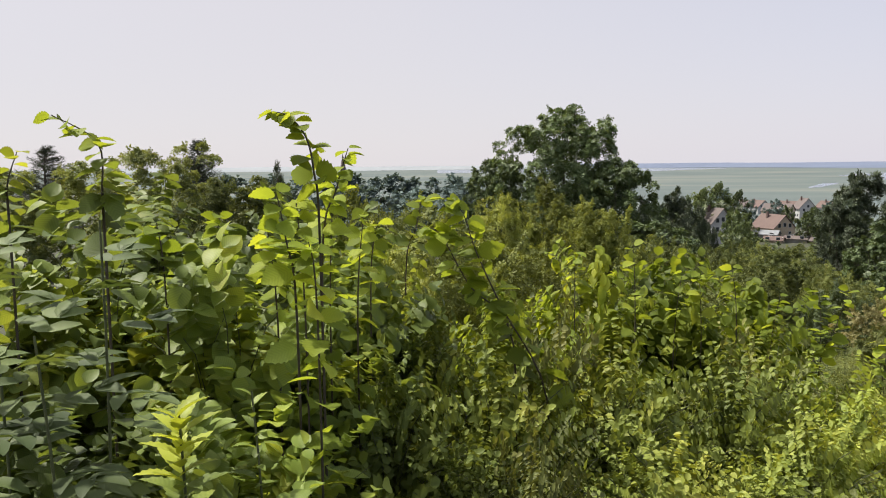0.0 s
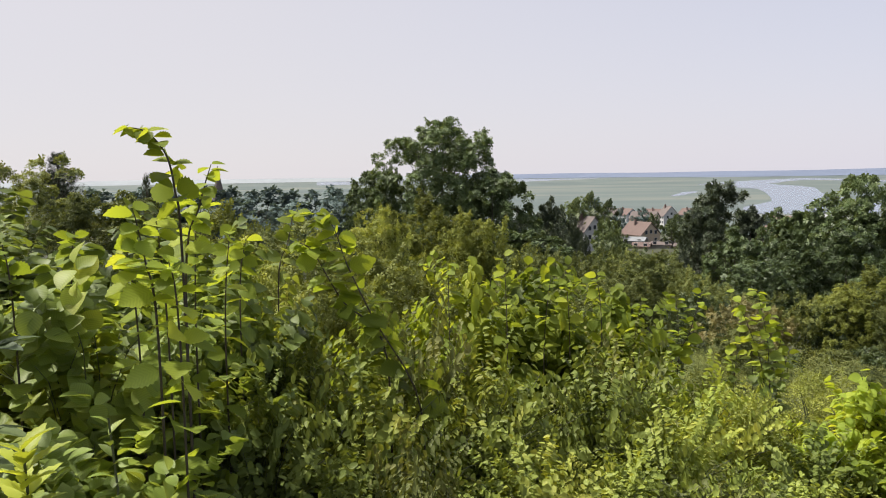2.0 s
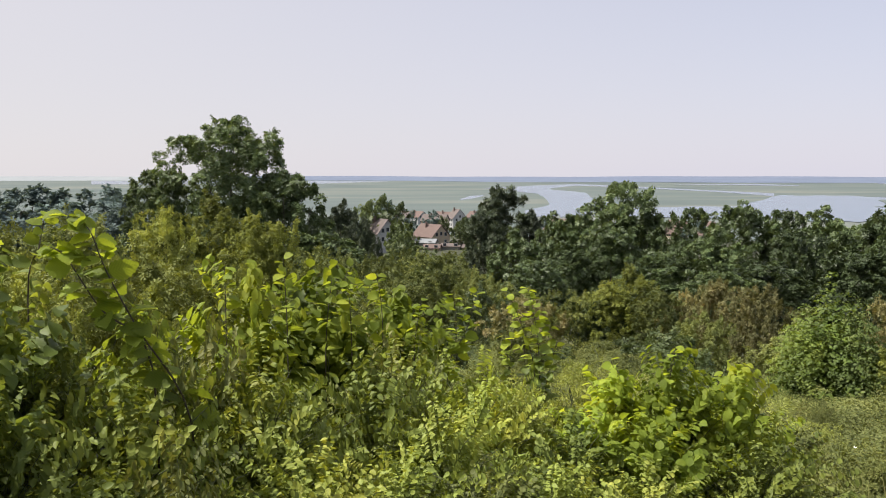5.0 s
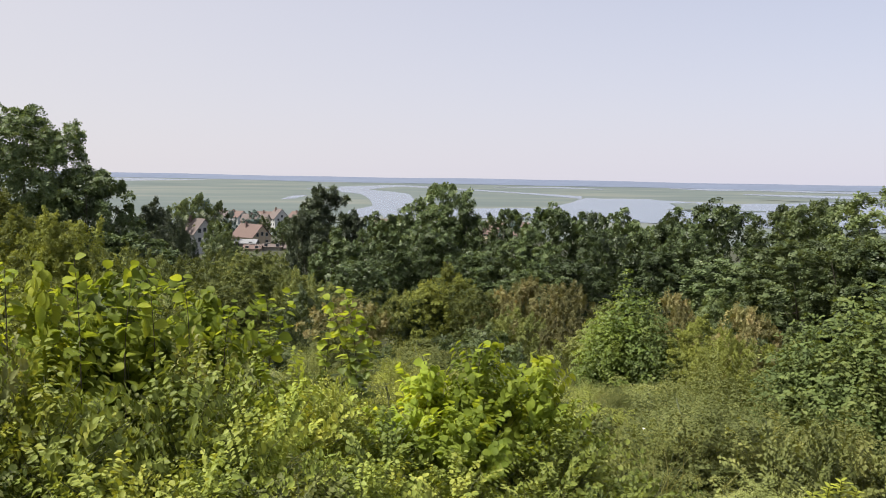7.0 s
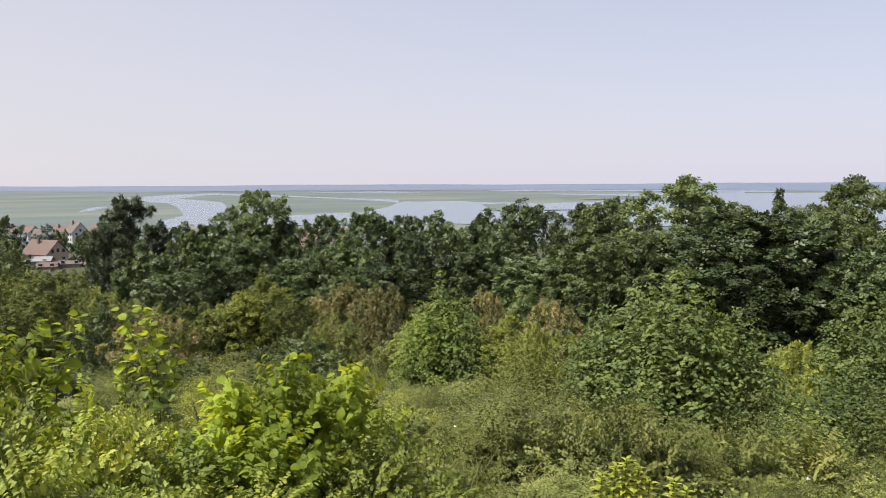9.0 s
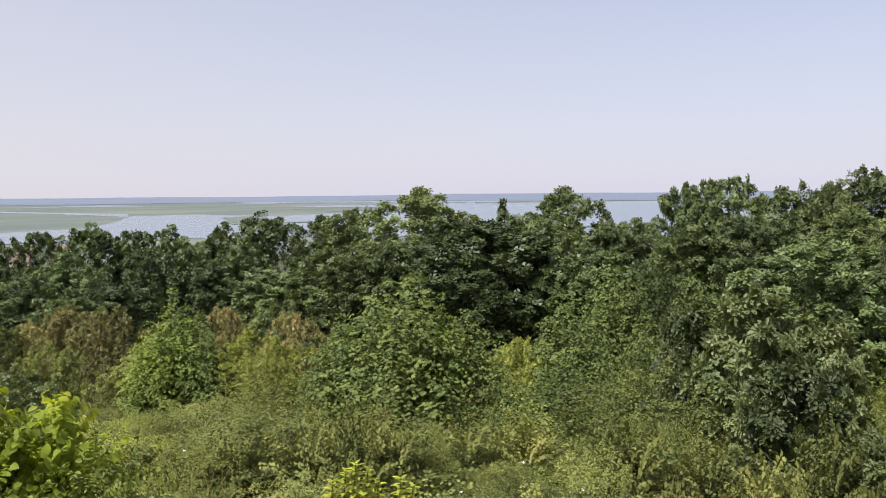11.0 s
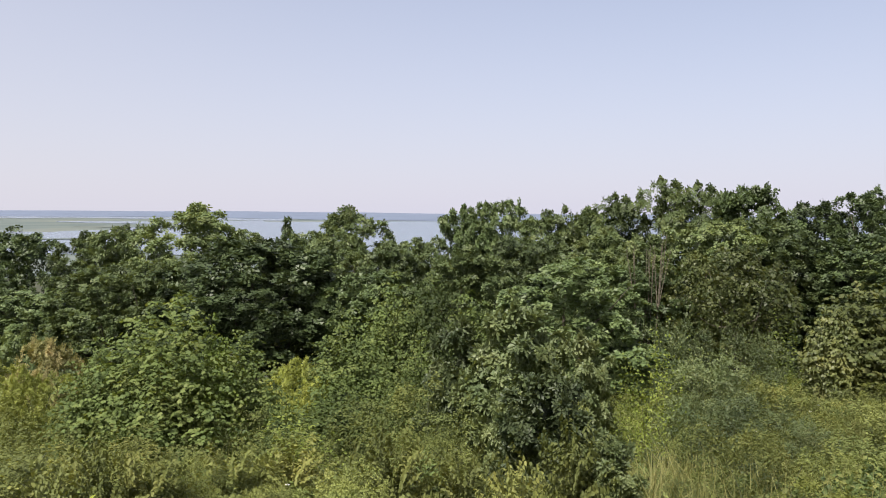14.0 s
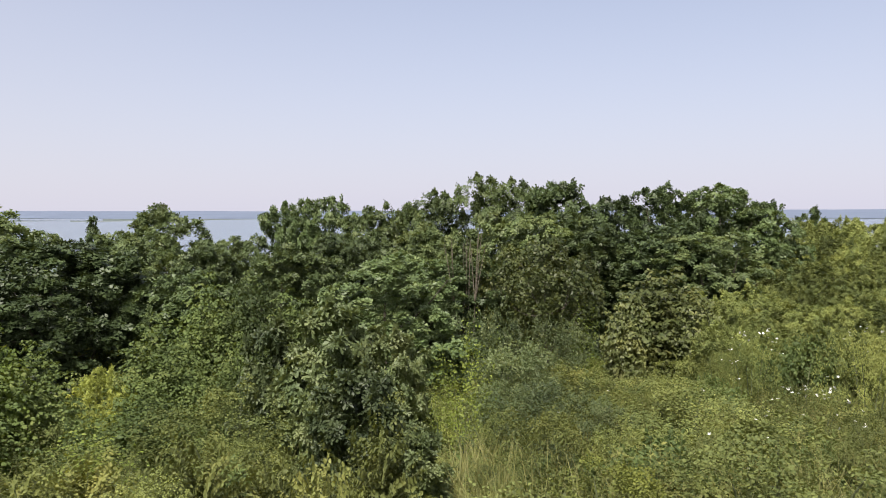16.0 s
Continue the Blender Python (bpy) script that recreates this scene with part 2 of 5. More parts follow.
ROOF_GREEN = surface("grey_green_sheet_roof", (0.110, 0.122, 0.100), (0.150, 0.160, 0.132), 1.5, 0.7, 0.2)
ROOF_GREY = surface("pale_sheet_roof", (0.164, 0.172, 0.180), (0.230, 0.238, 0.246), 1.5, 0.6, 0.2)
GLASS, _n, _l, _b = material("window_glass", 0.1)
_b.inputs["Base Color"].default_value = (0.03, 0.035, 0.045, 1)


# ---- building blocks ----
rng = np.random.default_rng(11)


def unit(v):
    return v / np.maximum(np.linalg.norm(v, axis=-1, keepdims=True), 1e-9)


def np_mesh(name, verts, faces, mat, uv=None, smooth=False):
    """A mesh from arrays of corners and equal-sided faces."""
    me = bpy.data.meshes.new(name)
    k = faces.shape[1]
    me.vertices.add(len(verts))
    me.vertices.foreach_set("co", np.ascontiguousarray(verts, np.float32).ravel())
    me.loops.add(faces.size)
    me.loops.foreach_set("vertex_index", np.ascontiguousarray(faces, np.int32).ravel())
    me.polygons.add(len(faces))
    me.polygons.foreach_set("loop_start", np.arange(0, faces.size, k, dtype=np.int32))
    if smooth:
        me.polygons.foreach_set("use_smooth", np.ones(len(faces), bool))
    if uv is not None:
        me.uv_layers.new(name="UVMap").data.foreach_set("uv", np.ascontiguousarray(uv[faces.ravel()], np.float32).ravel())
    me.update(calc_edges=True)
    me.materials.append(mat)
    return me


def rhomb(length=1.0, width=0.55, turn=0.0, lift=0.0, at=(0, 0, 0), fold=0.12):
    """One folded leaf of two triangles; turned about the leaf normal by turn degrees."""
    w = width / 2
    p = np.array([(0, 0, 0), (w, 0.45, fold), (0, 1, -0.08), (-w, 0.45, fold)]) * (length, length, length)
    c, s = math.cos(radians(turn)), math.sin(radians(turn))
    q = np.stack([p[:, 0] * c - p[:, 1] * s, p[:, 0] * s + p[:, 1] * c, p[:, 2] + lift * np.hypot(p[:, 0], p[:, 1])], 1) + at
    return q, np.array([(0, 1, 2), (0, 2, 3)]), p[:, :2] / length


def together(pieces):
    vs, fs, us, n = [], [], [], 0
    for v, f, u in pieces:
        vs.append(v), fs.append(f + n), us.append(u)
        n += len(v)
    return np.concatenate(vs), np.concatenate(fs), np.concatenate(us)


def broad_leaf(rows=5, width=0.78, teeth=0.0, cup=0.10, droop=0.14):
    """Round-ovate pointed leaf in rows across the midrib, with saw teeth on the rim."""
    v, f, u = [], [], []
    for i in range(rows + 1):
        t = i / rows
        w = width / 2 * float(np.interp(t, (0, 0.06, 0.18, 0.36, 0.56, 0.74, 0.88, 1), (0.06, 0.46, 0.84, 1.0, 0.97, 0.74, 0.36, 0.02)))
        w *= 1 + (teeth if i % 2 else -teeth)
        y, z = t + (teeth * 0.25 if i % 2 else 0), -droop * t * t
        for sx in (-1, 0, 1):
            v.append((sx * w, y - (0.05 * (1 - t) if sx else 0), z + (cup * w / (width / 2) if sx else 0)))
            u.append((sx * w, t))
    for i in range(rows):
        a = 3 * i
        for q in ((a, a + 1, a + 4, a + 3), (a + 1, a + 2, a + 5, a + 4)):
            f += [(q[0], q[1], q[2]), (q[0], q[2], q[3])]
    return np.array(v), np.array(f), np.array(u)


def lobed_leaf(lobes=3, spread=80, inner=0.5):
    """Palmate leaf: a fan of pointed lobes round the stalk."""
    pts = [(0.0, 0.0)]
    for i in range(lobes):
        a = radians(-spread + 2 * spread * i / (lobes - 1))
        r = 0.62 + 0.38 * math.cos(a)
        pts.append((math.sin(a) * r, 0.25 + math.cos(a) * r * 0.75))
        if i < lobes - 1:
            b = radians(-spread + 2 * spread * (i + 0.5) / (lobes - 1))
            pts.append((math.sin(b) * inner * 0.8, 0.25 + math.cos(b) * inner * 0.75))
    p = np.array(pts)
    v = np.column_stack([p, -0.25 * (p ** 2).sum(1)])
    v[0, 2] = 0.02
    n = len(pts)
    return v, np.array([(0, i + 1, i) for i in range(1, n - 1)]), p


def rosette(count=6, width=0.34, lift=0.35, lobed=False, simple=False):
    """Twig end: leaves that radiate in a shallow cup, some longer than others."""
    got = []
    for i in range(count):
        a, r = 2 * math.pi * (i + 0.25 * (i % 3)) / count, 0.78 + 0.22 * ((i * 7) % 3)
        c, k, w = math.cos(a), math.sin(a), width * (0.85 + 0.3 * (i % 2))
        rim = [(0.08, 0.0)] + ([(0.4, w * 0.45), (0.5, w * 0.3), (0.72, w * 0.55)] if lobed else [(0.62, w * 0.5)]) + [(1.0, 0.0)]
        rim += [(y, -x) for y, x in rim[-2:0:-1]]
        if simple:
            rim = [(0.1, 0.0), (0.86, w * 0.5), (0.94, -w * 0.45)]
        p = np.array([(y * r * c - x * k, y * r * k + x * c, lift * y * r - 0.3 * y * y * r + 0.12 * abs(x)) for y, x in rim])
        got.append((p, np.array([(0, j, j + 1) for j in range(1, len(rim) - 1)]), np.array([(x, y) for y, x in rim])))
    return together(got)


def needle_tuft(count=9):
    got = []
    for i in range(count):
        a, e = 2.399 * i, 0.35 + 0.6 * (i / count)
        d = np.array((math.cos(a) * math.sin(e * 1.3), math.cos(e * 1.3), math.sin(a) * math.sin(e * 1.3)))
        s = unit(np.cross(d, (0.3, 0.2, 1.0))) * 0.035
        got.append((np.array([-s, s, d]), np.array([(0, 1, 2)]), np.array([(0, 0), (0.1, 0), (0, 1)])))
    return together(got)


def blade():
    v = np.array([(-0.008, 0, 0), (0.008, 0, 0), (-0.006, 0.55, -0.05), (0.006, 0.55, -0.05), (0, 1, -0.28)])
    return v, np.array([(0, 1, 3), (0, 3, 2), (2, 3, 4)]), v[:, :2]


def scatter(name, shape, at, axis, normal, size, mat):
    """One mesh of many leaves: shape laid at each place, pointing along axis, facing normal."""
    v, f, u = shape
    a = unit(axis)
    n = unit(normal - (normal * a).sum(1, keepdims=True) * a)
    b = np.cross(a, n)
    s = size[:, None, None]
    verts = at[:, None] + s * (v[None, :, :1] * b[:, None] + v[None, :, 1:2] * a[:, None] + v[None, :, 2:] * n[:, None])
    faces = f[None] + (np.arange(len(at)) * len(v))[:, None, None]
    return np_mesh(name, verts.reshape(-1, 3), faces.reshape(-1, 3), mat, np.tile(u, (len(at), 1)))


def tube(paths, sides=5):
    """Tapered round rods: each path is (points, radii)."""
    vs, fs, n = [], [], 0
    for pts, rad in paths:
        pts = np.asarray(pts, float)
        d = unit(np.gradient(pts, axis=0))
        ref = np.where(np.abs(d[:, 2:]) > 0.9, (1.0, 0, 0), (0, 0, 1.0))
        a = unit(np.cross(d, ref))
        b = np.cross(d, a)
        for i in range(len(pts)):
            for k in range(sides):
                w = 2 * math.pi * k / sides
                vs.append(pts[i] + rad[i] * (a[i] * math.cos(w) + b[i] * math.sin(w)))
        for i in range(len(pts) - 1):
            for k in range(sides):
                k2 = (k + 1) % sides
                fs.append((n + i * sides + k, n + i * sides + k2, n + (i + 1) * sides + k2, n + (i + 1) * sides + k))
        n += len(pts) * sides
    return np.array(vs), np.array(fs)


def bow(a, b, sag, steps=6):
    """Points from a to b, bowed by sag."""
    t = np.linspace(0, 1, steps)[:, None]
    return np.asarray(a) * (1 - t) + np.asarray(b) * t + np.asarray(sag) * (4 * t * (1 - t))


def limbs(height, reach, crown_base, count, radius, wild=0.3):
    """Trunk and limbs of a tree or shrub that stands at the origin."""
    top = np.array((rng.normal(0, 0.1) * reach, rng.normal(0, 0.1) * reach, height * 0.82))
    paths = [(bow((0, 0, -0.15 * height ** 0.5), top, rng.normal(0, 0.06, 3) * reach, 7), np.linspace(radius, radius * 0.15, 7))]
    for i in range(count):
        h = rng.uniform(0.25, 0.75)
        start = paths[0][0][int(h * 6)]
        a = 2.4 * i + rng.normal(0, wild)
        end = np.array((math.cos(a) * reach * rng.uniform(0.5, 0.85), math.sin(a) * reach * rng.uniform(0.5, 0.85), height * rng.uniform(crown_base + 0.2, 0.9)))
        paths.append((bow(start, end, (0, 0, -0.05 * height), 5), np.linspace(radius * 0.5 * (1 - 0.5 * h), radius * 0.08, 5)))
    return np_mesh("trunk", *tube(paths), BARK, smooth=True)


def bough_crown(height, reach, base, count, per, bough_r, outline, ragged=0.3, twigs=26, tilt=0.5):
    """Leaf places of a crown made of separate flattened boughs under an uneven outline; returns places, axes and faces."""
    off = rng.uniform(0, 50, 3)
    hs, rs = zip(*outline)
    u = rng.random(count * 3) ** 0.85
    u = u[rng.random(len(u)) < 0.15 + np.interp(u, hs, rs)][:count]
    a = 2.39996 * np.arange(len(u)) + rng.normal(0, 0.4, len(u))
    rho = np.where(rng.random(len(u)) < 0.8, rng.uniform(0.86, 1.0, len(u)), rng.uniform(0.5, 0.86, len(u)))
    rho = np.where(u > 0.74, np.sqrt(rng.random(len(u))), rho)
    bump = np.array([noise.noise(Vector((math.cos(b) * 1.5 + off[0], math.sin(b) * 1.5 + off[1], h * 2.6 + off[2]))) for b, h in zip(a, u)])
    rb = bough_r * reach * rng.uniform(0.6, 1.3, len(u))
    r = np.maximum(np.interp(u, hs, rs) * reach * (1 + ragged * 1.6 * bump) * rho - rb * 0.55, 0)
    z = height * base + u * height * (1 - base) * (1 + 0.3 * ragged * bump) - rb * 0.4
    c = np.stack([r * np.cos(a), r * np.sin(a), z], 1)
    n = len(u) * per
    out = np.repeat(unit(np.stack([np.cos(a) * rho, np.sin(a) * rho, 0.1 + 1.1 * u ** 2], 1)), per, 0)
    o = unit(rng.normal(0, 1, (n, 3)) + 0.55 * out + (0, 0, 0.45))
    at = np.repeat(c, per, 0) + o * (np.repeat(rb, per) * rng.uniform(0.35, 1.0, n) ** 0.5)[:, None] * (1, 1, 0.72)
    ax = o * (1, 1, 0.3) + rng.normal(0, 0.5, o.shape) + (0, 0, -0.15)
    face = unit(tilt * o + 0.4 * out + (0, 0, 0.36) + rng.normal(0, 0.38, o.shape))
    # thin twigs that stand out of the outline
    pick = rng.choice(len(u), twigs)
    root, way = c[pick], unit(np.stack([np.cos(a[pick]), np.sin(a[pick]), 0.35 + 1.5 * u[pick]], 1) + rng.normal(0, 0.25, (twigs, 3)))
    k = 9
    t = np.tile(np.linspace(0.5, 1.0, k), twigs)
    reach_out = np.repeat(rb[pick] * rng.uniform(1.0, 1.5, twigs), k)
    tw = np.repeat(root, k, 0) + np.repeat(way, k, 0) * (t * reach_out)[:, None] + rng.normal(0, 0.05, (twigs * k, 3)) * bough_r * reach * 2
    at = np.concatenate([at, tw])
    ax = np.concatenate([ax, np.repeat(way, k, 0) + rng.normal(0, 0.7, tw.shape)])
    face = np.concatenate([face, unit(rng.normal(0, 0.5, tw.shape) + (0, 0, 0.8))])
    at[:, 2] *= height / np.percentile(at[:, 2], 99.6)
    at[:, :2] *= reach / np.percentile(np.hypot(at[:, 0], at[:, 1]), 97)
    keep = at[:, 2] > 0.02
    return at[keep], ax[keep], face[keep]


def with_core(at, ax, n, size, height, reach, base, count=1100, big=0.085):
    """Adds the larger, older leaves in the heart of a crown."""
    half = height * (1 - base) / 2
    q = unit(rng.normal(0, 1, (count, 3))) * rng.uniform(0.05, 0.78, (count, 1)) ** 0.5 * (reach * 0.9, reach * 0.9, half * 0.9)
    q[:, 2] += height * base + half
    return (np.concatenate([at, q]), np.concatenate([ax, rng.normal(0, 1, q.shape)]), np.concatenate([n, rng.normal(0, 1, q.shape)]),
            np.concatenate([size, rng.uniform(0.7, 1.2, count) * big * reach]))


def ground_height(x, y):
    """The hill: level behind and beside the eye, falling to the plain ahead."""
    d = np.hypot(x, y)
    az = np.degrees(np.arctan2(x, y))
    soft = lambda v, a, b: (lambda s: s * s * (3 - 2 * s))(np.clip((v - a) / (b - a), 0, 1))
    w = 0.06 + 0.94 * soft(az, -32, -6) - 0.42 * soft(az, 82, 112) - 0.5 * soft(az, 125, 165)
    far = soft(az, -100, -60) * (1 - soft(az, 135, 170))
    w = w + (1 - w) * far * soft(d, 60, 260)
    h = -25 * (1 - np.exp(-np.maximum(d - 2, 0) / 135))
    h = h + (-25 - h) * soft(d, 260, 430)
    bumps = 0.10 * np.sin(x * 0.9 + 1) * np.sin(y * 0.8) + 0.25 * np.sin(x * 0.21 + 2) * np.sin(y * 0.17 + 1)
    return h * w + bumps * np.clip(d / 6, 0, 1) * (1 - soft(d, 200, 400))


def stand(az):
    """Where the walker stands when facing a bearing: bearings are taken from there."""
    return float(np.interp(az, (-5, 25, 56, 94), (0, 0.14, 0.32, 0.41))), float(np.interp(az, (-5, 25, 56, 94), (0, -0.02, -0.13, -0.50)))


def spot(az, d):
    sx, sy = stand(az)
    x, y = sx + d * math.sin(radians(az)), sy + d * math.cos(radians(az))
    return x, y, float(ground_height(np.array(x), np.array(y)))


def empty(name, m):
    ob = new(name)
    ob.empty_display_size = 0.2
    ob.matrix_basis = m
    return ob


def child(name, mesh, parent, label=""):
    ob = new(name, mesh)
    ob.parent = parent
    return tagged(ob, label) if label else ob


# ---- setting: ground, plain, water, distance ----
def build_ground():
    rad = np.concatenate([[0.0], np.geomspace(0.6, 4940, 120)])
    ang = np.radians(np.arange(0, 360, 1.5))
    na = len(ang)
    x, y = rad[:, None] * np.sin(ang), rad[:, None] * np.cos(ang)
    z = ground_height(x, y)
    v = np.stack([x, y, z], -1).reshape(-1, 3)
    i, k = np.meshgrid(np.arange(len(rad) - 1), np.arange(na), indexing="ij")
    k2 = (k + 1) % na
    f = np.stack([i * na + k, (i + 1) * na + k, (i + 1) * na + k2, i * na + k2], -1).reshape(-1, 4)
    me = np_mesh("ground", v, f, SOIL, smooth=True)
    me.materials.append(HAZED_MARSH)
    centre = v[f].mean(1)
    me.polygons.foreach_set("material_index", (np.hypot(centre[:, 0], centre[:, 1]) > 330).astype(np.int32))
    tagged(new("ground", me), "overgrown hillside falling to a flat green reed marsh", "ground", kind="structure")


build_ground()


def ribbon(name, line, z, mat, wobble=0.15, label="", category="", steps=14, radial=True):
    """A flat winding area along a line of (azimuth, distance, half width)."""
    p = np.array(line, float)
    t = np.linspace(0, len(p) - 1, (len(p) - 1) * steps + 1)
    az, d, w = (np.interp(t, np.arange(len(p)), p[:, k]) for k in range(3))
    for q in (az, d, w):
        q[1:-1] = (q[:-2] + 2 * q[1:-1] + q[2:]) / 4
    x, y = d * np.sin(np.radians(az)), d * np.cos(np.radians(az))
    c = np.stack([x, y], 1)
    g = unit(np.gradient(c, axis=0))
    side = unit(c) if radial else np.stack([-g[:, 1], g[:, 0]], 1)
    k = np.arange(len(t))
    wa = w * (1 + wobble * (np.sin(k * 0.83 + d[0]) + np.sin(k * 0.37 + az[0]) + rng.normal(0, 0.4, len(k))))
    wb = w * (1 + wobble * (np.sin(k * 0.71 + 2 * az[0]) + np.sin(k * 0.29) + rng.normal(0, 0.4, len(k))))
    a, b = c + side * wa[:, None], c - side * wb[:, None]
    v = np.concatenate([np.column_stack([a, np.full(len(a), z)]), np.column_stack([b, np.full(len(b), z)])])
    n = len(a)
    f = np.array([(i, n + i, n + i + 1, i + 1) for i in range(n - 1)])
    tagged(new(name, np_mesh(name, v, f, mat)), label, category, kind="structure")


PLAIN = -25.0
W_LABEL = "pale grey-blue still water between the reed beds"


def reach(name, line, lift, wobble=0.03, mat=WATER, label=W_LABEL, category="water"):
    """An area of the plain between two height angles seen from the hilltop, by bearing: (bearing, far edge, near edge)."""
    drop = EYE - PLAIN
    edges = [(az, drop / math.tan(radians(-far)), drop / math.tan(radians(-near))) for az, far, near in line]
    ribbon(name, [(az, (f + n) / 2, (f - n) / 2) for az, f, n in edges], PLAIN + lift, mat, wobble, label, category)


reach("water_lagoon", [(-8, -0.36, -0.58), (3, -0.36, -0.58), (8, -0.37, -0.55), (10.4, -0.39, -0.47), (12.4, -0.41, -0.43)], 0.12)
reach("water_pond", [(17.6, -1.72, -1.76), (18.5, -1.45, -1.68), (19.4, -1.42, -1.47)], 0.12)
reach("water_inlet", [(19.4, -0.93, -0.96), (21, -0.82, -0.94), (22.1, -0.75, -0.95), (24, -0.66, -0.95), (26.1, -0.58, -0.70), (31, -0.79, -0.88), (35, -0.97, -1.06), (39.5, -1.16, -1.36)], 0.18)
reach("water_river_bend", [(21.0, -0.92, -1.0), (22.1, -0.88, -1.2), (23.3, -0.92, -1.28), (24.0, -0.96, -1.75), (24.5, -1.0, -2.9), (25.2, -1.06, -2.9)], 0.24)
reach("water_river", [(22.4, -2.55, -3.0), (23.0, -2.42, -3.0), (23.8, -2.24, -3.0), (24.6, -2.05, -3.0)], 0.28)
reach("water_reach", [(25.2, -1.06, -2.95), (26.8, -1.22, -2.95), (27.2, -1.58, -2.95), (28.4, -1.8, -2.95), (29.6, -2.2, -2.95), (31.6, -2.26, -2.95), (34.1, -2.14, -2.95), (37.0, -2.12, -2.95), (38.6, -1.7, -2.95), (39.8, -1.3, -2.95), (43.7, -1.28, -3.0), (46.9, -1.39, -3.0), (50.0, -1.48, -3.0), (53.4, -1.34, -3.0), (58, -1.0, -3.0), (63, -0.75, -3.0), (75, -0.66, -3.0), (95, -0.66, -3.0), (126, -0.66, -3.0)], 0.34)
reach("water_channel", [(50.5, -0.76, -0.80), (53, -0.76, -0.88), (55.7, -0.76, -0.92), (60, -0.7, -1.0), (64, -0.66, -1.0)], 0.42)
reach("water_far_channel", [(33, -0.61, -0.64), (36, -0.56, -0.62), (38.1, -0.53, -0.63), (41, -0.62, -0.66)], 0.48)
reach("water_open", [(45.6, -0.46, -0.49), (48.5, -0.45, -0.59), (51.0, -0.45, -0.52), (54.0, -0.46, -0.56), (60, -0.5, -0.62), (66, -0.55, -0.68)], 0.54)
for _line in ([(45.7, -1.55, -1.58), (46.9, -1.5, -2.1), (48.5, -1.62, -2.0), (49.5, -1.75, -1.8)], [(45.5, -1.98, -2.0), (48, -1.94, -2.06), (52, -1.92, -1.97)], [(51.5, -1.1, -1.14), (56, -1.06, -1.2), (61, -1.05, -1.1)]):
    reach("marsh_island", _line, 0.7, 0.2, HAZED_MARSH, "low green reed island lying in the water", "ground")


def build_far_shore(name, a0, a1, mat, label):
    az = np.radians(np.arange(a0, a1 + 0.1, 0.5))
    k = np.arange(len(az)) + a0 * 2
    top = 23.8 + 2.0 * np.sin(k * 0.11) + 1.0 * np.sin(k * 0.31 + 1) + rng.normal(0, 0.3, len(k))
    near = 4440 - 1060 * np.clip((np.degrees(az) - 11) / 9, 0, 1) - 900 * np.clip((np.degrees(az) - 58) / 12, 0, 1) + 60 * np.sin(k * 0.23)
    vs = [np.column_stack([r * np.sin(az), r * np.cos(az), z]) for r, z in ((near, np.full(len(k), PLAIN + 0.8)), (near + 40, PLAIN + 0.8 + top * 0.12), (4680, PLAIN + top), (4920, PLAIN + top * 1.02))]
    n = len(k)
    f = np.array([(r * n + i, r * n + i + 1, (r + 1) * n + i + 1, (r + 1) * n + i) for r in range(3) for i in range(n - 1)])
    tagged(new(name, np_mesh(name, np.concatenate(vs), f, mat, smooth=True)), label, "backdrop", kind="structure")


build_far_shore("backdrop_far_shore", 1, 150, HAZED_SHORE, "haze-blue wooded far shore along the horizon")
build_far_shore("backdrop_pale_shore", -75, 1, HAZED_SHORE_PALE, "pale hazy far shore along the horizon")

# ---- trees ----
TWIG, PALM, NEEDLES, BLADE = rhomb(1.0, 0.6), lobed_leaf(5, 105, 0.64), needle_tuft(8), blade()
LEAF, LANCE = rhomb(1.0, 0.72), rhomb(1.0, 0.44)
TUFT, STAR, OAK_STAR = rosette(5, 0.86, 0.3, simple=True), rosette(5, 0.7, 0.15, simple=True), rosette(6, 0.42, 0.3, True)


PINE_TUFT = rosette(8, 0.3, 0.55, simple=True)
ROUND = ((0, 0.6), (0.2, 0.88), (0.45, 1.0), (0.72, 1.0), (0.82, 0.93), (0.9, 0.78), (0.96, 0.54), (1, 0.2))
DOME = ((0, 0.8), (0.35, 1.0), (0.65, 0.98), (0.8, 0.85), (0.91, 0.62), (1, 0.2))
TALL = ((0, 0.7), (0.3, 1.0), (0.8, 1.0), (0.87, 0.95), (0.93, 0.8), (0.97, 0.58), (1, 0.2))


def broadleaf_tree(height, reach, mat, outline=ROUND, base=0.04, boughs=250, per=42, size=0.115, bough_r=0.13, shape=None, ragged=0.17, core=900, twigs=44):
    """Meshes of a tree whose crown is made of many boughs, built at the origin."""
    at, ax, n = bough_crown(height, reach, base, boughs, per, bough_r, outline, ragged, twigs)
    at, ax, n, s = with_core(at, ax, n, rng.uniform(0.6, 1.3, len(at)) * size, height * 0.92, reach * 0.82, base, core, 0.06)
    return height, reach, [("trunk", limbs(height, reach, base, 9, height * 0.02)),
                           ("crown", scatter("crown", shape or TUFT, at, ax, n, s, mat))]


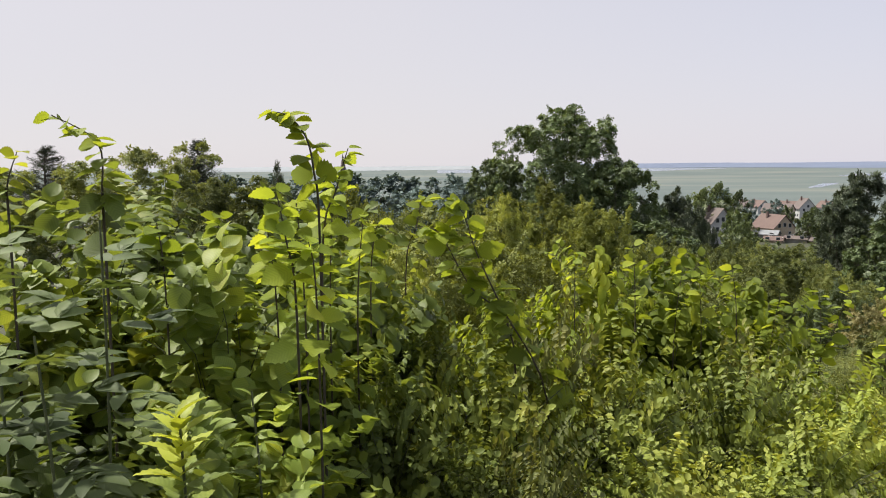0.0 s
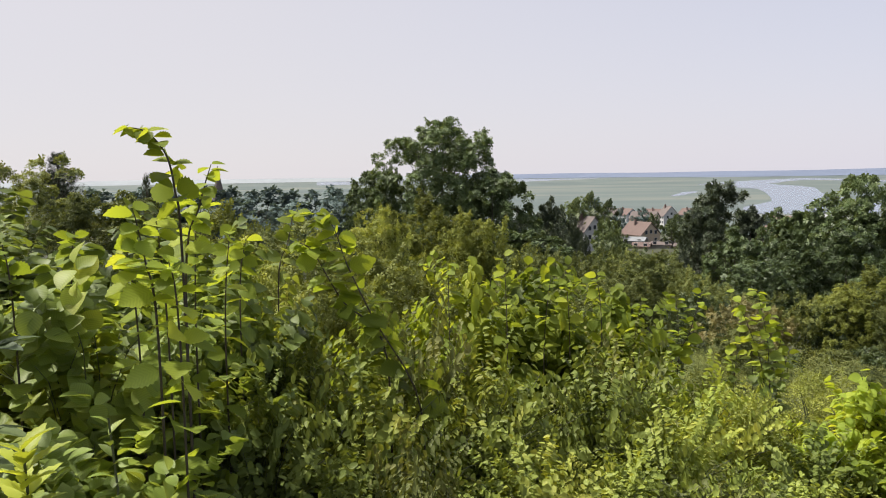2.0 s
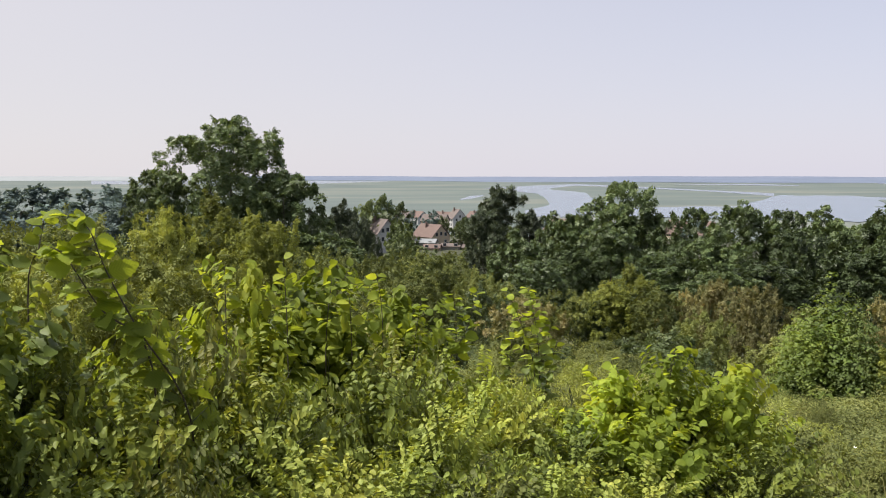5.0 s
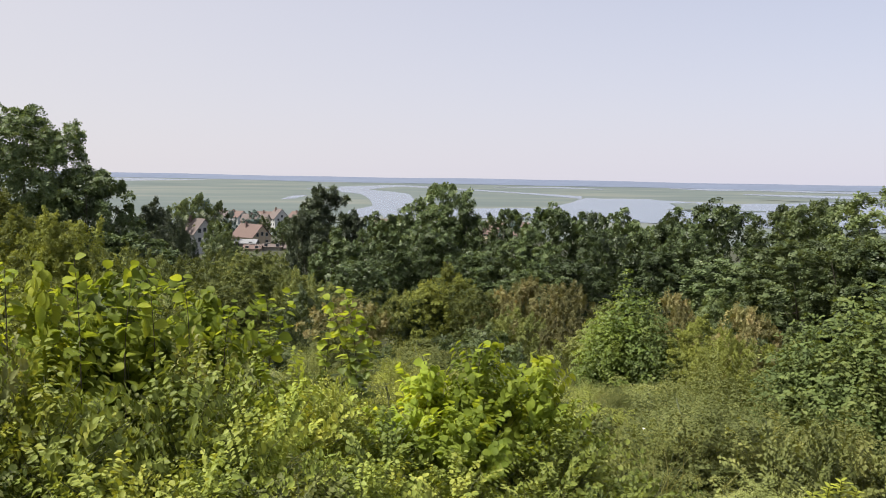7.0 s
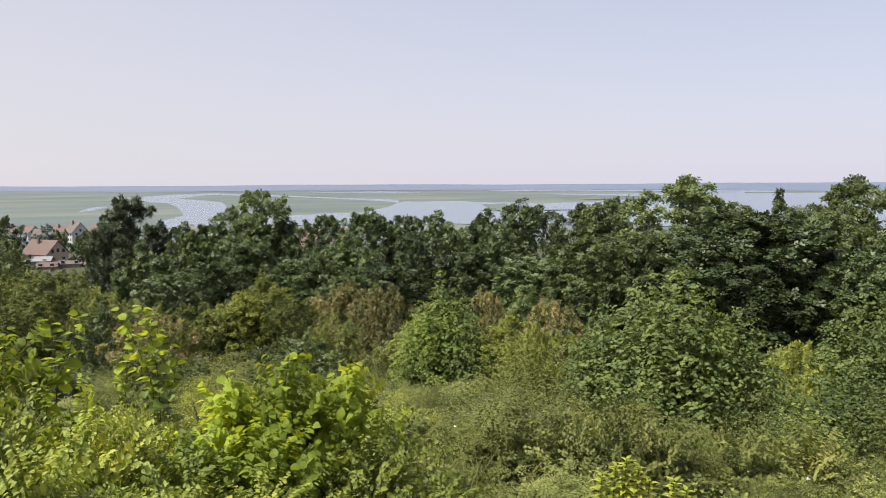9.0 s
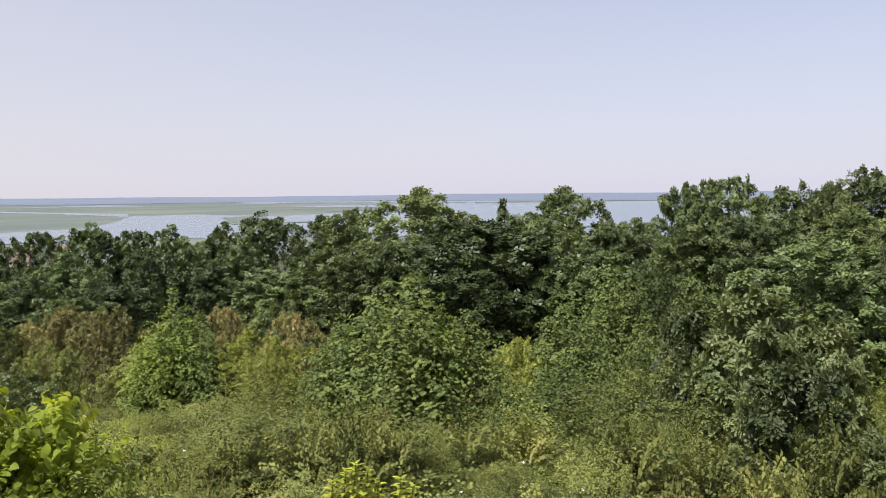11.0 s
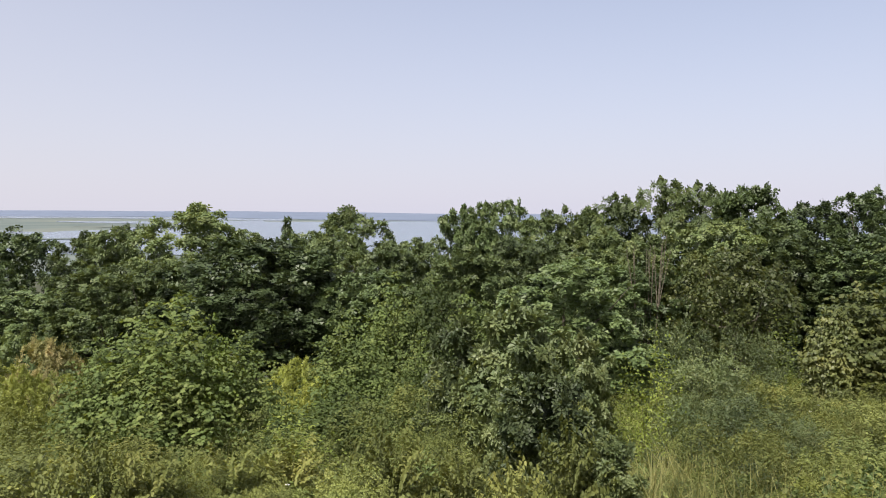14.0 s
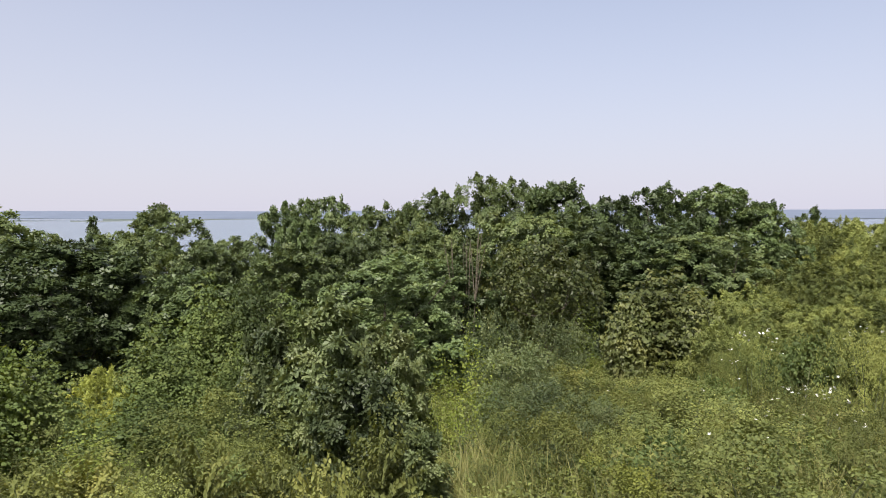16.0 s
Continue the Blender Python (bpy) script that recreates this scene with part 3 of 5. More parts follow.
def pine_tree(height, reach, mat=PINE):
    """Pine: whorls of upswept branches that end in tufts of needles."""
    paths = [(bow((0, 0, -0.3), (0.1, 0, height * 0.97), (0.1, 0.05, 0), 8), np.linspace(height * 0.02, 0.02, 8))]
    at, ax = [], []
    for i in range(130):
        h = 0.12 + 0.87 * rng.random() ** 1.1
        a, r = rng.uniform(0, 6.283), reach * (1.03 - h) ** 0.72 * rng.uniform(0.7, 1.12) + 0.1
        s = np.array((0.08, 0, h * height))
        e = s + (math.cos(a) * r, math.sin(a) * r, 0.42 * r + 0.05 * height * rng.random())
        pts = bow(s, e, (0, 0, -0.12 * r), 5)
        paths.append((pts, np.linspace(0.045, 0.012, 5)))
        for j in range(8 + int(18 * min(1.0, r / 1.6))):
            q = pts[-1] * (j / 26) ** 0.7 + pts[1] * (1 - (j / 26) ** 0.7) + rng.normal(0, 0.16, 3) * (0.35 + r * 0.35)
            at.append(q), ax.append((math.cos(a) * 0.6, math.sin(a) * 0.6, 0.75) + rng.normal(0, 0.5, 3))
    at, ax = np.array(at), np.array(ax)
    return height, reach, [("trunk", np_mesh("trunk", *tube(paths), BARK, smooth=True)),
                           ("crown", scatter("crown", NEEDLES, at, ax, rng.normal(0, 1, at.shape), rng.uniform(0.24, 0.42, len(at)) * (1.15 - 0.45 * at[:, 2] / height), mat))]


def plant(name, kind, az, d, top_el, width, label, category, group="", squash=1.0, sink=0.05, tall=None):
    """Stands a tree or bush at a bearing and distance, with its top at a height angle and its crown width degrees wide."""
    height, reach, meshes = kind
    x, y, z = spot(az, d)
    h = EYE + d * math.tan(radians(top_el)) - z
    s = 2 * d * math.tan(radians(width / 2)) / (2 * reach)
    if tall and h / height > 1.7 * s:
        height, reach, meshes = tall
        s = 2 * d * math.tan(radians(width / 2)) / (2 * reach)
    m = pose(x, y, z - sink, 0, 0, rng.uniform(0, 360)) @ Matrix.Diagonal((s, s * squash, h / height, 1))
    ob = tagged(empty(name, m), label, category, group)
    for part_name, mesh in meshes:
        child(part_name, mesh, ob)
    return ob


OAKS = [broadleaf_tree(6.0, 2.2, OAK, o) for o in (ROUND, TALL, TALL, ROUND)]
LIGHTS = [broadleaf_tree(6.0, 2.2, OAK_LIGHT, o, size=0.105) for o in (TALL, ROUND, TALL)]
FAR_OAKS = [broadleaf_tree(6.0, 2.2, OAK, o, boughs=230, per=25, size=0.14, core=500) for o in (TALL, ROUND, TALL, TALL)]
FAR_LIGHTS = [broadleaf_tree(6.0, 2.2, OAK_LIGHT, o, boughs=230, per=25, size=0.135, core=500) for o in (ROUND, TALL, TALL)]
ASHES = [broadleaf_tree(6.0, 2.2, OAK_LIGHT, ROUND, 0.1, 170, 40, 0.1, 0.15, ragged=0.25, core=700, twigs=70)]
SYCAMORES = [broadleaf_tree(6.0, 2.4, SYCAMORE, ROUND, 0.3, 110, 50, 0.12, 0.19, PALM)]
SLIMS = [broadleaf_tree(6.0, 1.5, m, TALL, boughs=90, per=56, bough_r=0.22) for m in (OAK, OAK_LIGHT)]
FARS = [broadleaf_tree(6.0, 3.0, m, o, boughs=70, per=10, size=0.36, bough_r=0.18, core=100, ragged=0.3) for m, o in ((HAZED_WOOD, DOME), (OAK_LIGHT, ROUND))]
PINES = [pine_tree(8.0, 2.6), pine_tree(8.0, 2.8)]
CONE_PINES = [broadleaf_tree(6.0, 2.0, PINE, DOME, boughs=140, per=40, size=0.17, bough_r=0.15, shape=PINE_TUFT, ragged=0.4, twigs=90) for _ in range(2)]
for _az, _d, _el, _w, _k in [(20.8, 48, -0.9, 5.4, 0), (22.6, 47, -2.6, 3.6, 1), (19.6, 47, -2.6, 3.2, 1)]:
    plant("pine_tree", CONE_PINES[_k], _az, _d, _el, _w, "tall dark pine with a pointed feathery top", "tree", "pines on the slope")
DENSE_PINES = [broadleaf_tree(6.0, 2.8, PINE, ROUND, boughs=170, per=40, size=0.21, bough_r=0.13, shape=PINE_TUFT, ragged=0.26)]
for _az, _d, _el, _w in [(9.2, 55, -2.0, 4.2), (10.9, 52, -3.7, 2.2), (6.8, 60, -2.6, 3.2)]:
    plant("pine_tree", DENSE_PINES[0], _az, _d, _el, _w, "broad dark pine with a dense crown before a white house", "tree", "pines on the slope")
DARK_OAK = "dark green oak with a dense rounded crown"
LIGHT_TREE = "mid green broadleaf tree with a loose crown"
PINE_LABEL = "dark green pine with tufted upswept branches"

BIG_OAK = broadleaf_tree(6.0, 2.2, OAK, ROUND, boughs=420, per=50, size=0.08, bough_r=0.12, ragged=0.13, core=1500, twigs=40)
plant("oak_tree", BIG_OAK, 1.2, 45, 3.9, 9.6, "tall dark green oak standing alone above the bushes", "tree")
plant("oak_tree", OAKS[1], 5.0, 43, 0.2, 6.4, DARK_OAK, "tree")
plant("oak_tree", OAKS[2], -3.4, 46, 0.4, 5.4, DARK_OAK, "tree")
for _az, _d, _el, _w, _k in [(-34.5, 26, 1.5, 6, 1), (-25.0, 26, 2.0, 5, 0), (-38.5, 27, 1.2, 5, 1), (-19.6, 40, 0.3, 2.6, 1)]:
    plant("pine_tree", PINES[_k], _az, _d, _el, _w, PINE_LABEL, "tree", "pines on the slope")
for _az, _d, _el, _w, _k in [(29.7, 42, -0.5, 4.2, 2), (31.2, 41, -1.9, 4.4, 1), (28.2, 41, -1.9, 4.2, 0), (24.6, 42, -2.6, 3.4, 1), (26.2, 41, -2.7, 3.4, 0), (34.0, 38, -2.3, 3.2, 2), (37.4, 36, -2.0, 4.6, 0), (40.2, 37, -2.4, 3.0, 2), (42.6, 36, -2.0, 4.4, 1), (48.8, 30, -1.5, 5.6, 0), (45.2, 33, -2.9, 5.0, 3), (63.6, 18.5, -2.0, 11.0, 0), (66.0, 30, -0.5, 3.4, 1), (81.0, 24, 0.9, 4.2, 2), (78.6, 24, 0.5, 3.4, 1), (98.2, 19, 2.0, 5.2, 0), (105.4, 20, 1.6, 4.8, 3), (109.4, 21, 1.7, 5.6, 1), (112.0, 21, 0.5, 4.4, 0), (102.0, 21, 0.8, 4.4, 2),
                             (21.8, 36, -3.9, 4.2, 1), (25.2, 34, -4.9, 4.4, 3), (28.6, 35, -3.6, 4.0, 0), (31.8, 31, -5.4, 5.0, 2), (35.6, 31, -3.7, 4.4, 1), (39.4, 27, -5.9, 5.4, 3), (41.0, 32, -3.6, 3.8, 2), (44.6, 27, -5.0, 5.0, 0), (47.2, 28, -3.5, 4.4, 1), (50.8, 24, -5.2, 6.0, 1), (23.4, 31, -6.2, 4.4, 2), (35.6, 26, -6.6, 4.6, 0), (71.8, 17.5, -4.4, 7, 2), (86.2, 14.5, -3.3, 10, 3), (91.2, 16, -3.4, 6, 1), (106.5, 18, -1.0, 8, 2), (7.6, 40, -4.2, 6, 3)]:
    plant("oak_tree", (OAKS if _d < 28 else FAR_OAKS)[_k], _az, _d, _el, _w * (1.45 if _d < 26 and _w < 6.1 else 1.2), DARK_OAK, "tree", "treeline on the slope")
for _az, _d, _el, _w, _k in [(60.0, 22, 0.3, 8.6, 1), (55.0, 24, -1.2, 4.6, 0), (52.8, 26, -1.6, 5.0, 1), (54.6, 21, -3.6, 8.0, 2), (58.0, 20, -3.4, 7.0, 0), (70.2, 22, 0.2, 6.0, 1), (68.0, 20, -1.6, 5.0, 2), (75.4, 20, -1.9, 4.6, 0), (84.6, 20, 0.0, 5.0, 1), (87.4, 20, 0.5, 4.4, 2), (73.2, 19, -2.2, 5.0, 0), (79.0, 17, -2.6, 6.0, 1), (83.0, 18, -1.8, 6.0, 0), (95.4, 17.5, -0.2, 6.0, 2), (99.4, 18, -0.4, 6.0, 1), (108.6, 17.5, -1.6, 6.0, 0), (8.6, 75, -3.0, 4.0, 1), (88.6, 17.5, -1.2, 6.0, 1)]:
    plant("broadleaf_tree", (LIGHTS if _d < 28 else FAR_LIGHTS)[_k], _az, _d, _el, _w * (1.45 if _d < 26 and _w < 6.1 else 1.2), LIGHT_TREE, "tree", "treeline on the slope")
for _az, _d, _el, _w in [(92.6, 20, 2.5, 8.0), (95.0, 20.5, 2.2, 7.0), (89.4, 20, 1.4, 7.0), (45.9, 34, -2.1, 4.6)]:
    plant("ash_tree", ASHES[0], _az, _d, _el, _w, "loose green ash with feathery branches against the sky", "tree", "treeline on the slope")
for _az, _d, _el, _w, _k in [(115.2, 40, 0.1, 2.4, 0), (55.2, 27, -1.0, 3.0, 1)]:
    plant("slim_tree", SLIMS[_k], _az, _d, _el, _w, "slim dark broadleaf tree with a narrow crown", "tree", "treeline on the slope")
for _az, _d, _el, _w in [(97.8, 15, -2.0, 8.0), (94.4, 16, -2.6, 6)]:
    plant("sycamore_tree", SYCAMORES[0], _az, _d, _el, _w, "sycamore tree with hanging branches over a dark hollow", "tree", "treeline on the slope")
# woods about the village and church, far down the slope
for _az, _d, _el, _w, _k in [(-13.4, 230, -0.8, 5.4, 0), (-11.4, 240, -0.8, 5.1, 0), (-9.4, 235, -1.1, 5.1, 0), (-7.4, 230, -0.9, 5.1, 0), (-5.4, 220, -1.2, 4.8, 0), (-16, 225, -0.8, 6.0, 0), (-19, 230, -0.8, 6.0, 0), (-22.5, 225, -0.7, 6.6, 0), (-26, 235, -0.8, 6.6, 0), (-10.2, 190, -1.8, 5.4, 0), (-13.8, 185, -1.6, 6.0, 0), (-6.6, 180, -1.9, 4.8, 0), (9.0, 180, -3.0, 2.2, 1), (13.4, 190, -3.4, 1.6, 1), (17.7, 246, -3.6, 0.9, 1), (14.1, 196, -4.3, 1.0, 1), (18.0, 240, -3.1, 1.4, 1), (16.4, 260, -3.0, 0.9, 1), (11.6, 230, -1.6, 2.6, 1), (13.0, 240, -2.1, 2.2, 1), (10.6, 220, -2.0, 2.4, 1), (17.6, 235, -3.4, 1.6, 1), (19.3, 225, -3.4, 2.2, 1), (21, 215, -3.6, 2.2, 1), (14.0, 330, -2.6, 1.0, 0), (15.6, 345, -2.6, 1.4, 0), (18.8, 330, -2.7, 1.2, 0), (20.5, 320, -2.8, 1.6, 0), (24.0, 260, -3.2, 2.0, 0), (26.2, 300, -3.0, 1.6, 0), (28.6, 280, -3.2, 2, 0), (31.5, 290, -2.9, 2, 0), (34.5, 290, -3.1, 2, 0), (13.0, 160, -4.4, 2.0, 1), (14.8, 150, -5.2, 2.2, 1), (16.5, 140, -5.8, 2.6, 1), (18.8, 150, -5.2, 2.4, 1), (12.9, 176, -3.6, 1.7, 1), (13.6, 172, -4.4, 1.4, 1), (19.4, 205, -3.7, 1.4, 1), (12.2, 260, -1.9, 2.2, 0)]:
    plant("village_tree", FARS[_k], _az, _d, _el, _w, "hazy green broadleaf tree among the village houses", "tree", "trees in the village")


# ---- village ----
def box(bm, lo, hi):
    g = bmesh.ops.create_cube(bm, size=1.0, matrix=Matrix.Translation([(a + b) / 2 for a, b in zip(lo, hi)]) @ Matrix.Diagonal((*[b - a for a, b in zip(lo, hi)], 1)))
    return g


def part(name, bm, mat, parent, label=""):
    me = bpy.data.meshes.new(name)
    bm.to_mesh(me)
    bm.free()
    me.materials.append(mat)
    return child(name, me, parent, label)


def house(az, d, turn, width, length, eaves, ridge, wall_mat, roof_mat, label, windows=2, chimney=True, floor_z=None):
    """Gabled house; its gables look along its own y, turned about z from facing the hill."""
    x, y, z = spot(az, d)
    z = z if floor_z is None else floor_z
    ob = tagged(empty("house", pose(x, y, z, 0, 0, turn - az)), label, "house", "houses of the village")
    w, l = width / 2, length / 2
    bm = bmesh.new()
    ring = [(-w, -2.5), (w, -2.5), (w, eaves), (0, ridge), (-w, eaves)]
    a = [bm.verts.new((p, -l, q)) for p, q in ring]
    c = [bm.verts.new((p, l, q)) for p, q in ring]
    bm.faces.new(a)
    bm.faces.new(c[::-1])
    for i in range(5):
        k = (i + 1) % 5
        bm.faces.new((a[k], a[i], c[i], c[k]))
    part("wall", bm, wall_mat, ob)
    slope = (ridge - eaves) / w
    for s in (-1, 1):
        bm = bmesh.new()
        o, t = w + 0.45, 0.16
        prof = [(0, ridge + 0.03), (s * o, eaves - 0.45 * slope + 0.03), (s * o, eaves - 0.45 * slope + 0.03 + t), (0, ridge + 0.03 + t * 1.2)]
        a = [bm.verts.new((p, -l - 0.4, q)) for p, q in prof]
        c = [bm.verts.new((p, l + 0.4, q)) for p, q in prof]
        for q in (a, c[::-1], *[(a[i], c[i], c[(i + 1) % 4], a[(i + 1) % 4]) for i in range(4)]):
            bm.faces.new(q)
        bmesh.ops.recalc_face_normals(bm, faces=bm.faces)
        part("roof", bm, roof_mat, ob)
    if chimney:
        bm = bmesh.new()
        box(bm, (-w * 0.35, l * 0.2, ridge - 1.2), (-w * 0.35 + 0.6, l * 0.2 + 0.6, ridge + 0.9))
        part("chimney", bm, ROOF_RED, ob)
    spots = [(px, -l - 0.03, pz, 0) for pz in ([1.2, 3.6] if eaves > 3.5 else [1.1]) for px in np.linspace(-w * 0.5, w * 0.5, windows)]
    spots += [(s * (w + 0.03), py, pz, 1) for s in (-1, 1) for pz in ([1.2, 3.4] if eaves > 4.2 else [1.2]) for py in np.linspace(-l * 0.6, l * 0.6, windows + 1)]
    if ridge - eaves > 2.2:
        spots.append((0, -l - 0.03, eaves + 0.2, 0))
    for px, py, pz, side in spots:
        ax, ay = (0.06, 0.55) if side else (0.55, 0.06)
        bm = bmesh.new()
        box(bm, (px - ax, py - ay, pz), (px + ax, py + ay, pz + 1.3))
        win = part("window", bm, WALL_WHITE, ob)
        bm = bmesh.new()
        ax, ay = (0.09, 0.45) if side else (0.45, 0.09)
        box(bm, (px - ax, py - ay, pz + 0.1), (px + ax, py + ay, pz + 1.2))
        part("pane", bm, GLASS, win)
    return ob


house(15.5, 256, 40, 7.6, 10.0, 3.6, 7.2, WALL_CREAM, ROOF_RED, "cream plastered village house with a red tiled gable roof", 2, floor_z=-21.6)
house(11.7, 220, 35, 6.6, 7.6, 3.6, 7.2, WALL_WHITE, ROOF_BROWN, "white gabled house half hidden behind a pine", 2, floor_z=-17.8)
house(15.8, 371, 72, 9.0, 11.5, 3.4, 6.2, WALL_CREAM, ROOF_BROWN, "long low house with a brown tiled roof", 3, floor_z=-23)
house(17.4, 384, 20, 7.2, 9.0, 5.0, 9.2, WALL_WHITE, ROOF_BROWN, "white gabled house with a brown roof", 2, floor_z=-24)
house(16.6, 397, 60, 8.0, 11.0, 4.0, 7.2, WALL_GREY, ROOF_RED, "grey house with a red tiled roof", 2, floor_z=-24)
house(18.75, 275, 60, 6.0, 7.6, 2.4, 4.4, WALL_GREY, ROOF_GREY, "small house with a pale sheet-metal roof", 1, False, floor_z=-21.5)
house(15.1, 238, 75, 4.0, 6.5, 2.0, 2.9, WALL_GREY, ROOF_GREY, "low outbuilding with a pale sheet roof", 1, False, floor_z=-20.7)
house(15.6, 230, 80, 4.0, 4.6, 1.6, 2.4, WALL_CREAM, ROOF_RED, "low shed with a red roof", 1, False, floor_z=-21.2)
house(18.0, 243, -62, 4.6, 8.4, 1.8, 2.9, WALL_CREAM, ROOF_GREEN, "long low shed with a grey-green roof", 2, False, floor_z=-21.2)
house(17.0, 234, 80, 4.0, 5.6, 1.5, 2.1, WALL_GREY, ROOF_BROWN, "low garage with a brown flat roof", 1, False, floor_z=-21.0)
house(18.7, 232, 82, 4.0, 6.4, 1.5, 2.2, WALL_CREAM, ROOF_BROWN, "low cream garage with a brown roof", 1, False, floor_z=-21.2)
house(14.5, 435, 40, 8.0, 10.0, 3.8, 7.0, WALL_WHITE, ROOF_RED, "white house with a red roof far in the village", 2, floor_z=-25.2)
house(13.7, 448, 70, 8.0, 10.0, 3.6, 6.4, WALL_GREY, ROOF_BROWN, "grey house with a brown roof far in the village", 2, floor_z=-25.2)
house(18.9, 441, 50, 8.0, 10.0, 3.6, 6.6, WALL_GREY, ROOF_RED, "grey house with a red roof far in the village", 2, floor_z=-25.2)
house(24.9, 320, 35, 8.0, 10.0, 4.4, 8.6, WALL_CREAM, ROOF_RED, "cream house with an orange roof seen over the treetops", 2, floor_z=-24.4)
house(28.3, 333, 60, 7.6, 10.0, 4.4, 8.0, WALL_WHITE, ROOF_GREY, "white house with a pale roof seen over the treetops", 2, floor_z=-24.0)
house(33.3, 307, 40, 8.0, 10.0, 4.6, 9.0, WALL_CREAM, ROOF_RED, "cream house with an orange roof seen over the treetops", 2, floor_z=-24.4)
house(35.4, 314, 20, 8.0, 10.0, 4.6, 9.2, WALL_CREAM, ROOF_RED, "pinkish gabled house seen over the treetops", 2, floor_z=-25.0)


def church(az, d):
    x, y, z = spot(az, d)
    ob = tagged(empty("church", pose(x, y, z, 0, 0, 30)), "dark church with a slender pointed spire beyond the trees", "church")
    bm = bmesh.new()
    box(bm, (-2.6, -2.6, -1), (2.6, 2.6, 15))
    part("tower", bm, ROOF_BROWN, ob)
    bm = bmesh.new()
    bmesh.ops.create_cone(bm, cap_ends=True, segments=8, radius1=2.7, radius2=0.08, depth=14, matrix=Matrix.Translation((0, 0, 22)))
    part("spire", bm, ROOF_BROWN, ob)
    bm = bmesh.new()
    box(bm, (2.6, -4, -1), (18, 4, 9))
    part("nave", bm, ROOF_BROWN, ob)


church(-14.9, 300)


# ---- bushes ----
def clump(mat, reach, height, boughs, per, size, shape, bough_r=0.28, outline=DOME, stems=3, ragged=0.35, twigs=24):
    """Meshes of a shrub with its leafy boughs right down to the ground."""
    at, ax, n = bough_crown(height, reach, 0.0, boughs, per, bough_r, outline, ragged, twigs)
    at, ax, n, s = with_core(at, ax, n, rng.uniform(0.7, 1.25, len(at)) * size, height * 0.85, reach * 0.8, -0.1, 260, 0.075)
    keep = at[:, 2] > 0
    at, ax, n, s = at[keep], ax[keep], n[keep], s[keep]
    paths = []
    for i in range(stems):
        a, r = 2.4 * i, reach * rng.uniform(0.3, 0.8)
        paths.append((bow((0.1 * math.cos(a), 0.1 * math.sin(a), -0.1), (r * math.cos(a), r * math.sin(a), height * rng.uniform(0.6, 0.85)), (0, 0, 0.08 * height), 5), np.linspace(0.02, 0.005, 5)))
    return height, reach, [("branchwork", np_mesh("branchwork", *tube(paths, 4), STEM, smooth=True)),
                           ("foliage", scatter("foliage", shape, at, ax, n, s, mat))]


def wand_bush(mat, reach, height, wands, per, size, shape, droop=0.2, spread=0.8):
    """Shrub of many upright wands, each clad in small leaves, uneven at the top."""
    at, ax, n, paths = [], [], [], []
    for i in range(wands):
        a, r = rng.uniform(0, 6.283), reach * math.sqrt(rng.random())
        h = height * (1 - 0.55 * (r / reach) ** 2.4) * rng.uniform(0.72, 1.0)
        foot = np.array((math.cos(a) * r * (1 - spread * 0.5), math.sin(a) * r * (1 - spread * 0.5), -0.05))
        tip = np.array((math.cos(a) * r, math.sin(a) * r, h)) + rng.normal(0, 0.06, 3)
        pts = bow(foot, tip, (0, 0, 0.06 * h), 4)
        if i % (wands // 3) == 0:
            paths.append((pts, np.linspace(0.008, 0.003, 4)))
        t = rng.uniform(0.2, 1.0, per)[:, None]
        q = foot * (1 - t) + tip * t + (0, 0, 0.06 * h) * (4 * t * (1 - t)) + rng.normal(0, size * 0.9, (per, 3))
        s = unit(rng.normal(0, 1, (per, 3)) * (1, 1, 0.3))
        at.append(q), ax.append(s + (0, 0, 0.25 - droop)), n.append(unit((0.55 * math.cos(a) * r / reach, 0.55 * math.sin(a) * r / reach, 0.75) + rng.normal(0, 0.36, (per, 3))))
    at, ax, n = np.concatenate(at), np.concatenate(ax), np.concatenate(n)
    at, ax, n, s = with_core(at, ax, n, rng.uniform(0.7, 1.3, len(at)) * size, height * 0.8, reach * 0.8, -0.2, 320, 0.075)
    at[:, 2] *= height / np.percentile(at[:, 2], 98.5)
    keep = at[:, 2] > 0
    at, ax, n, s = at[keep], ax[keep], n[keep], s[keep]
    return height, reach, [("branchwork", np_mesh("branchwork", *tube(paths, 3), STEM, smooth=True)),
                           ("foliage", scatter("foliage", shape, at, ax, n, s, mat))]


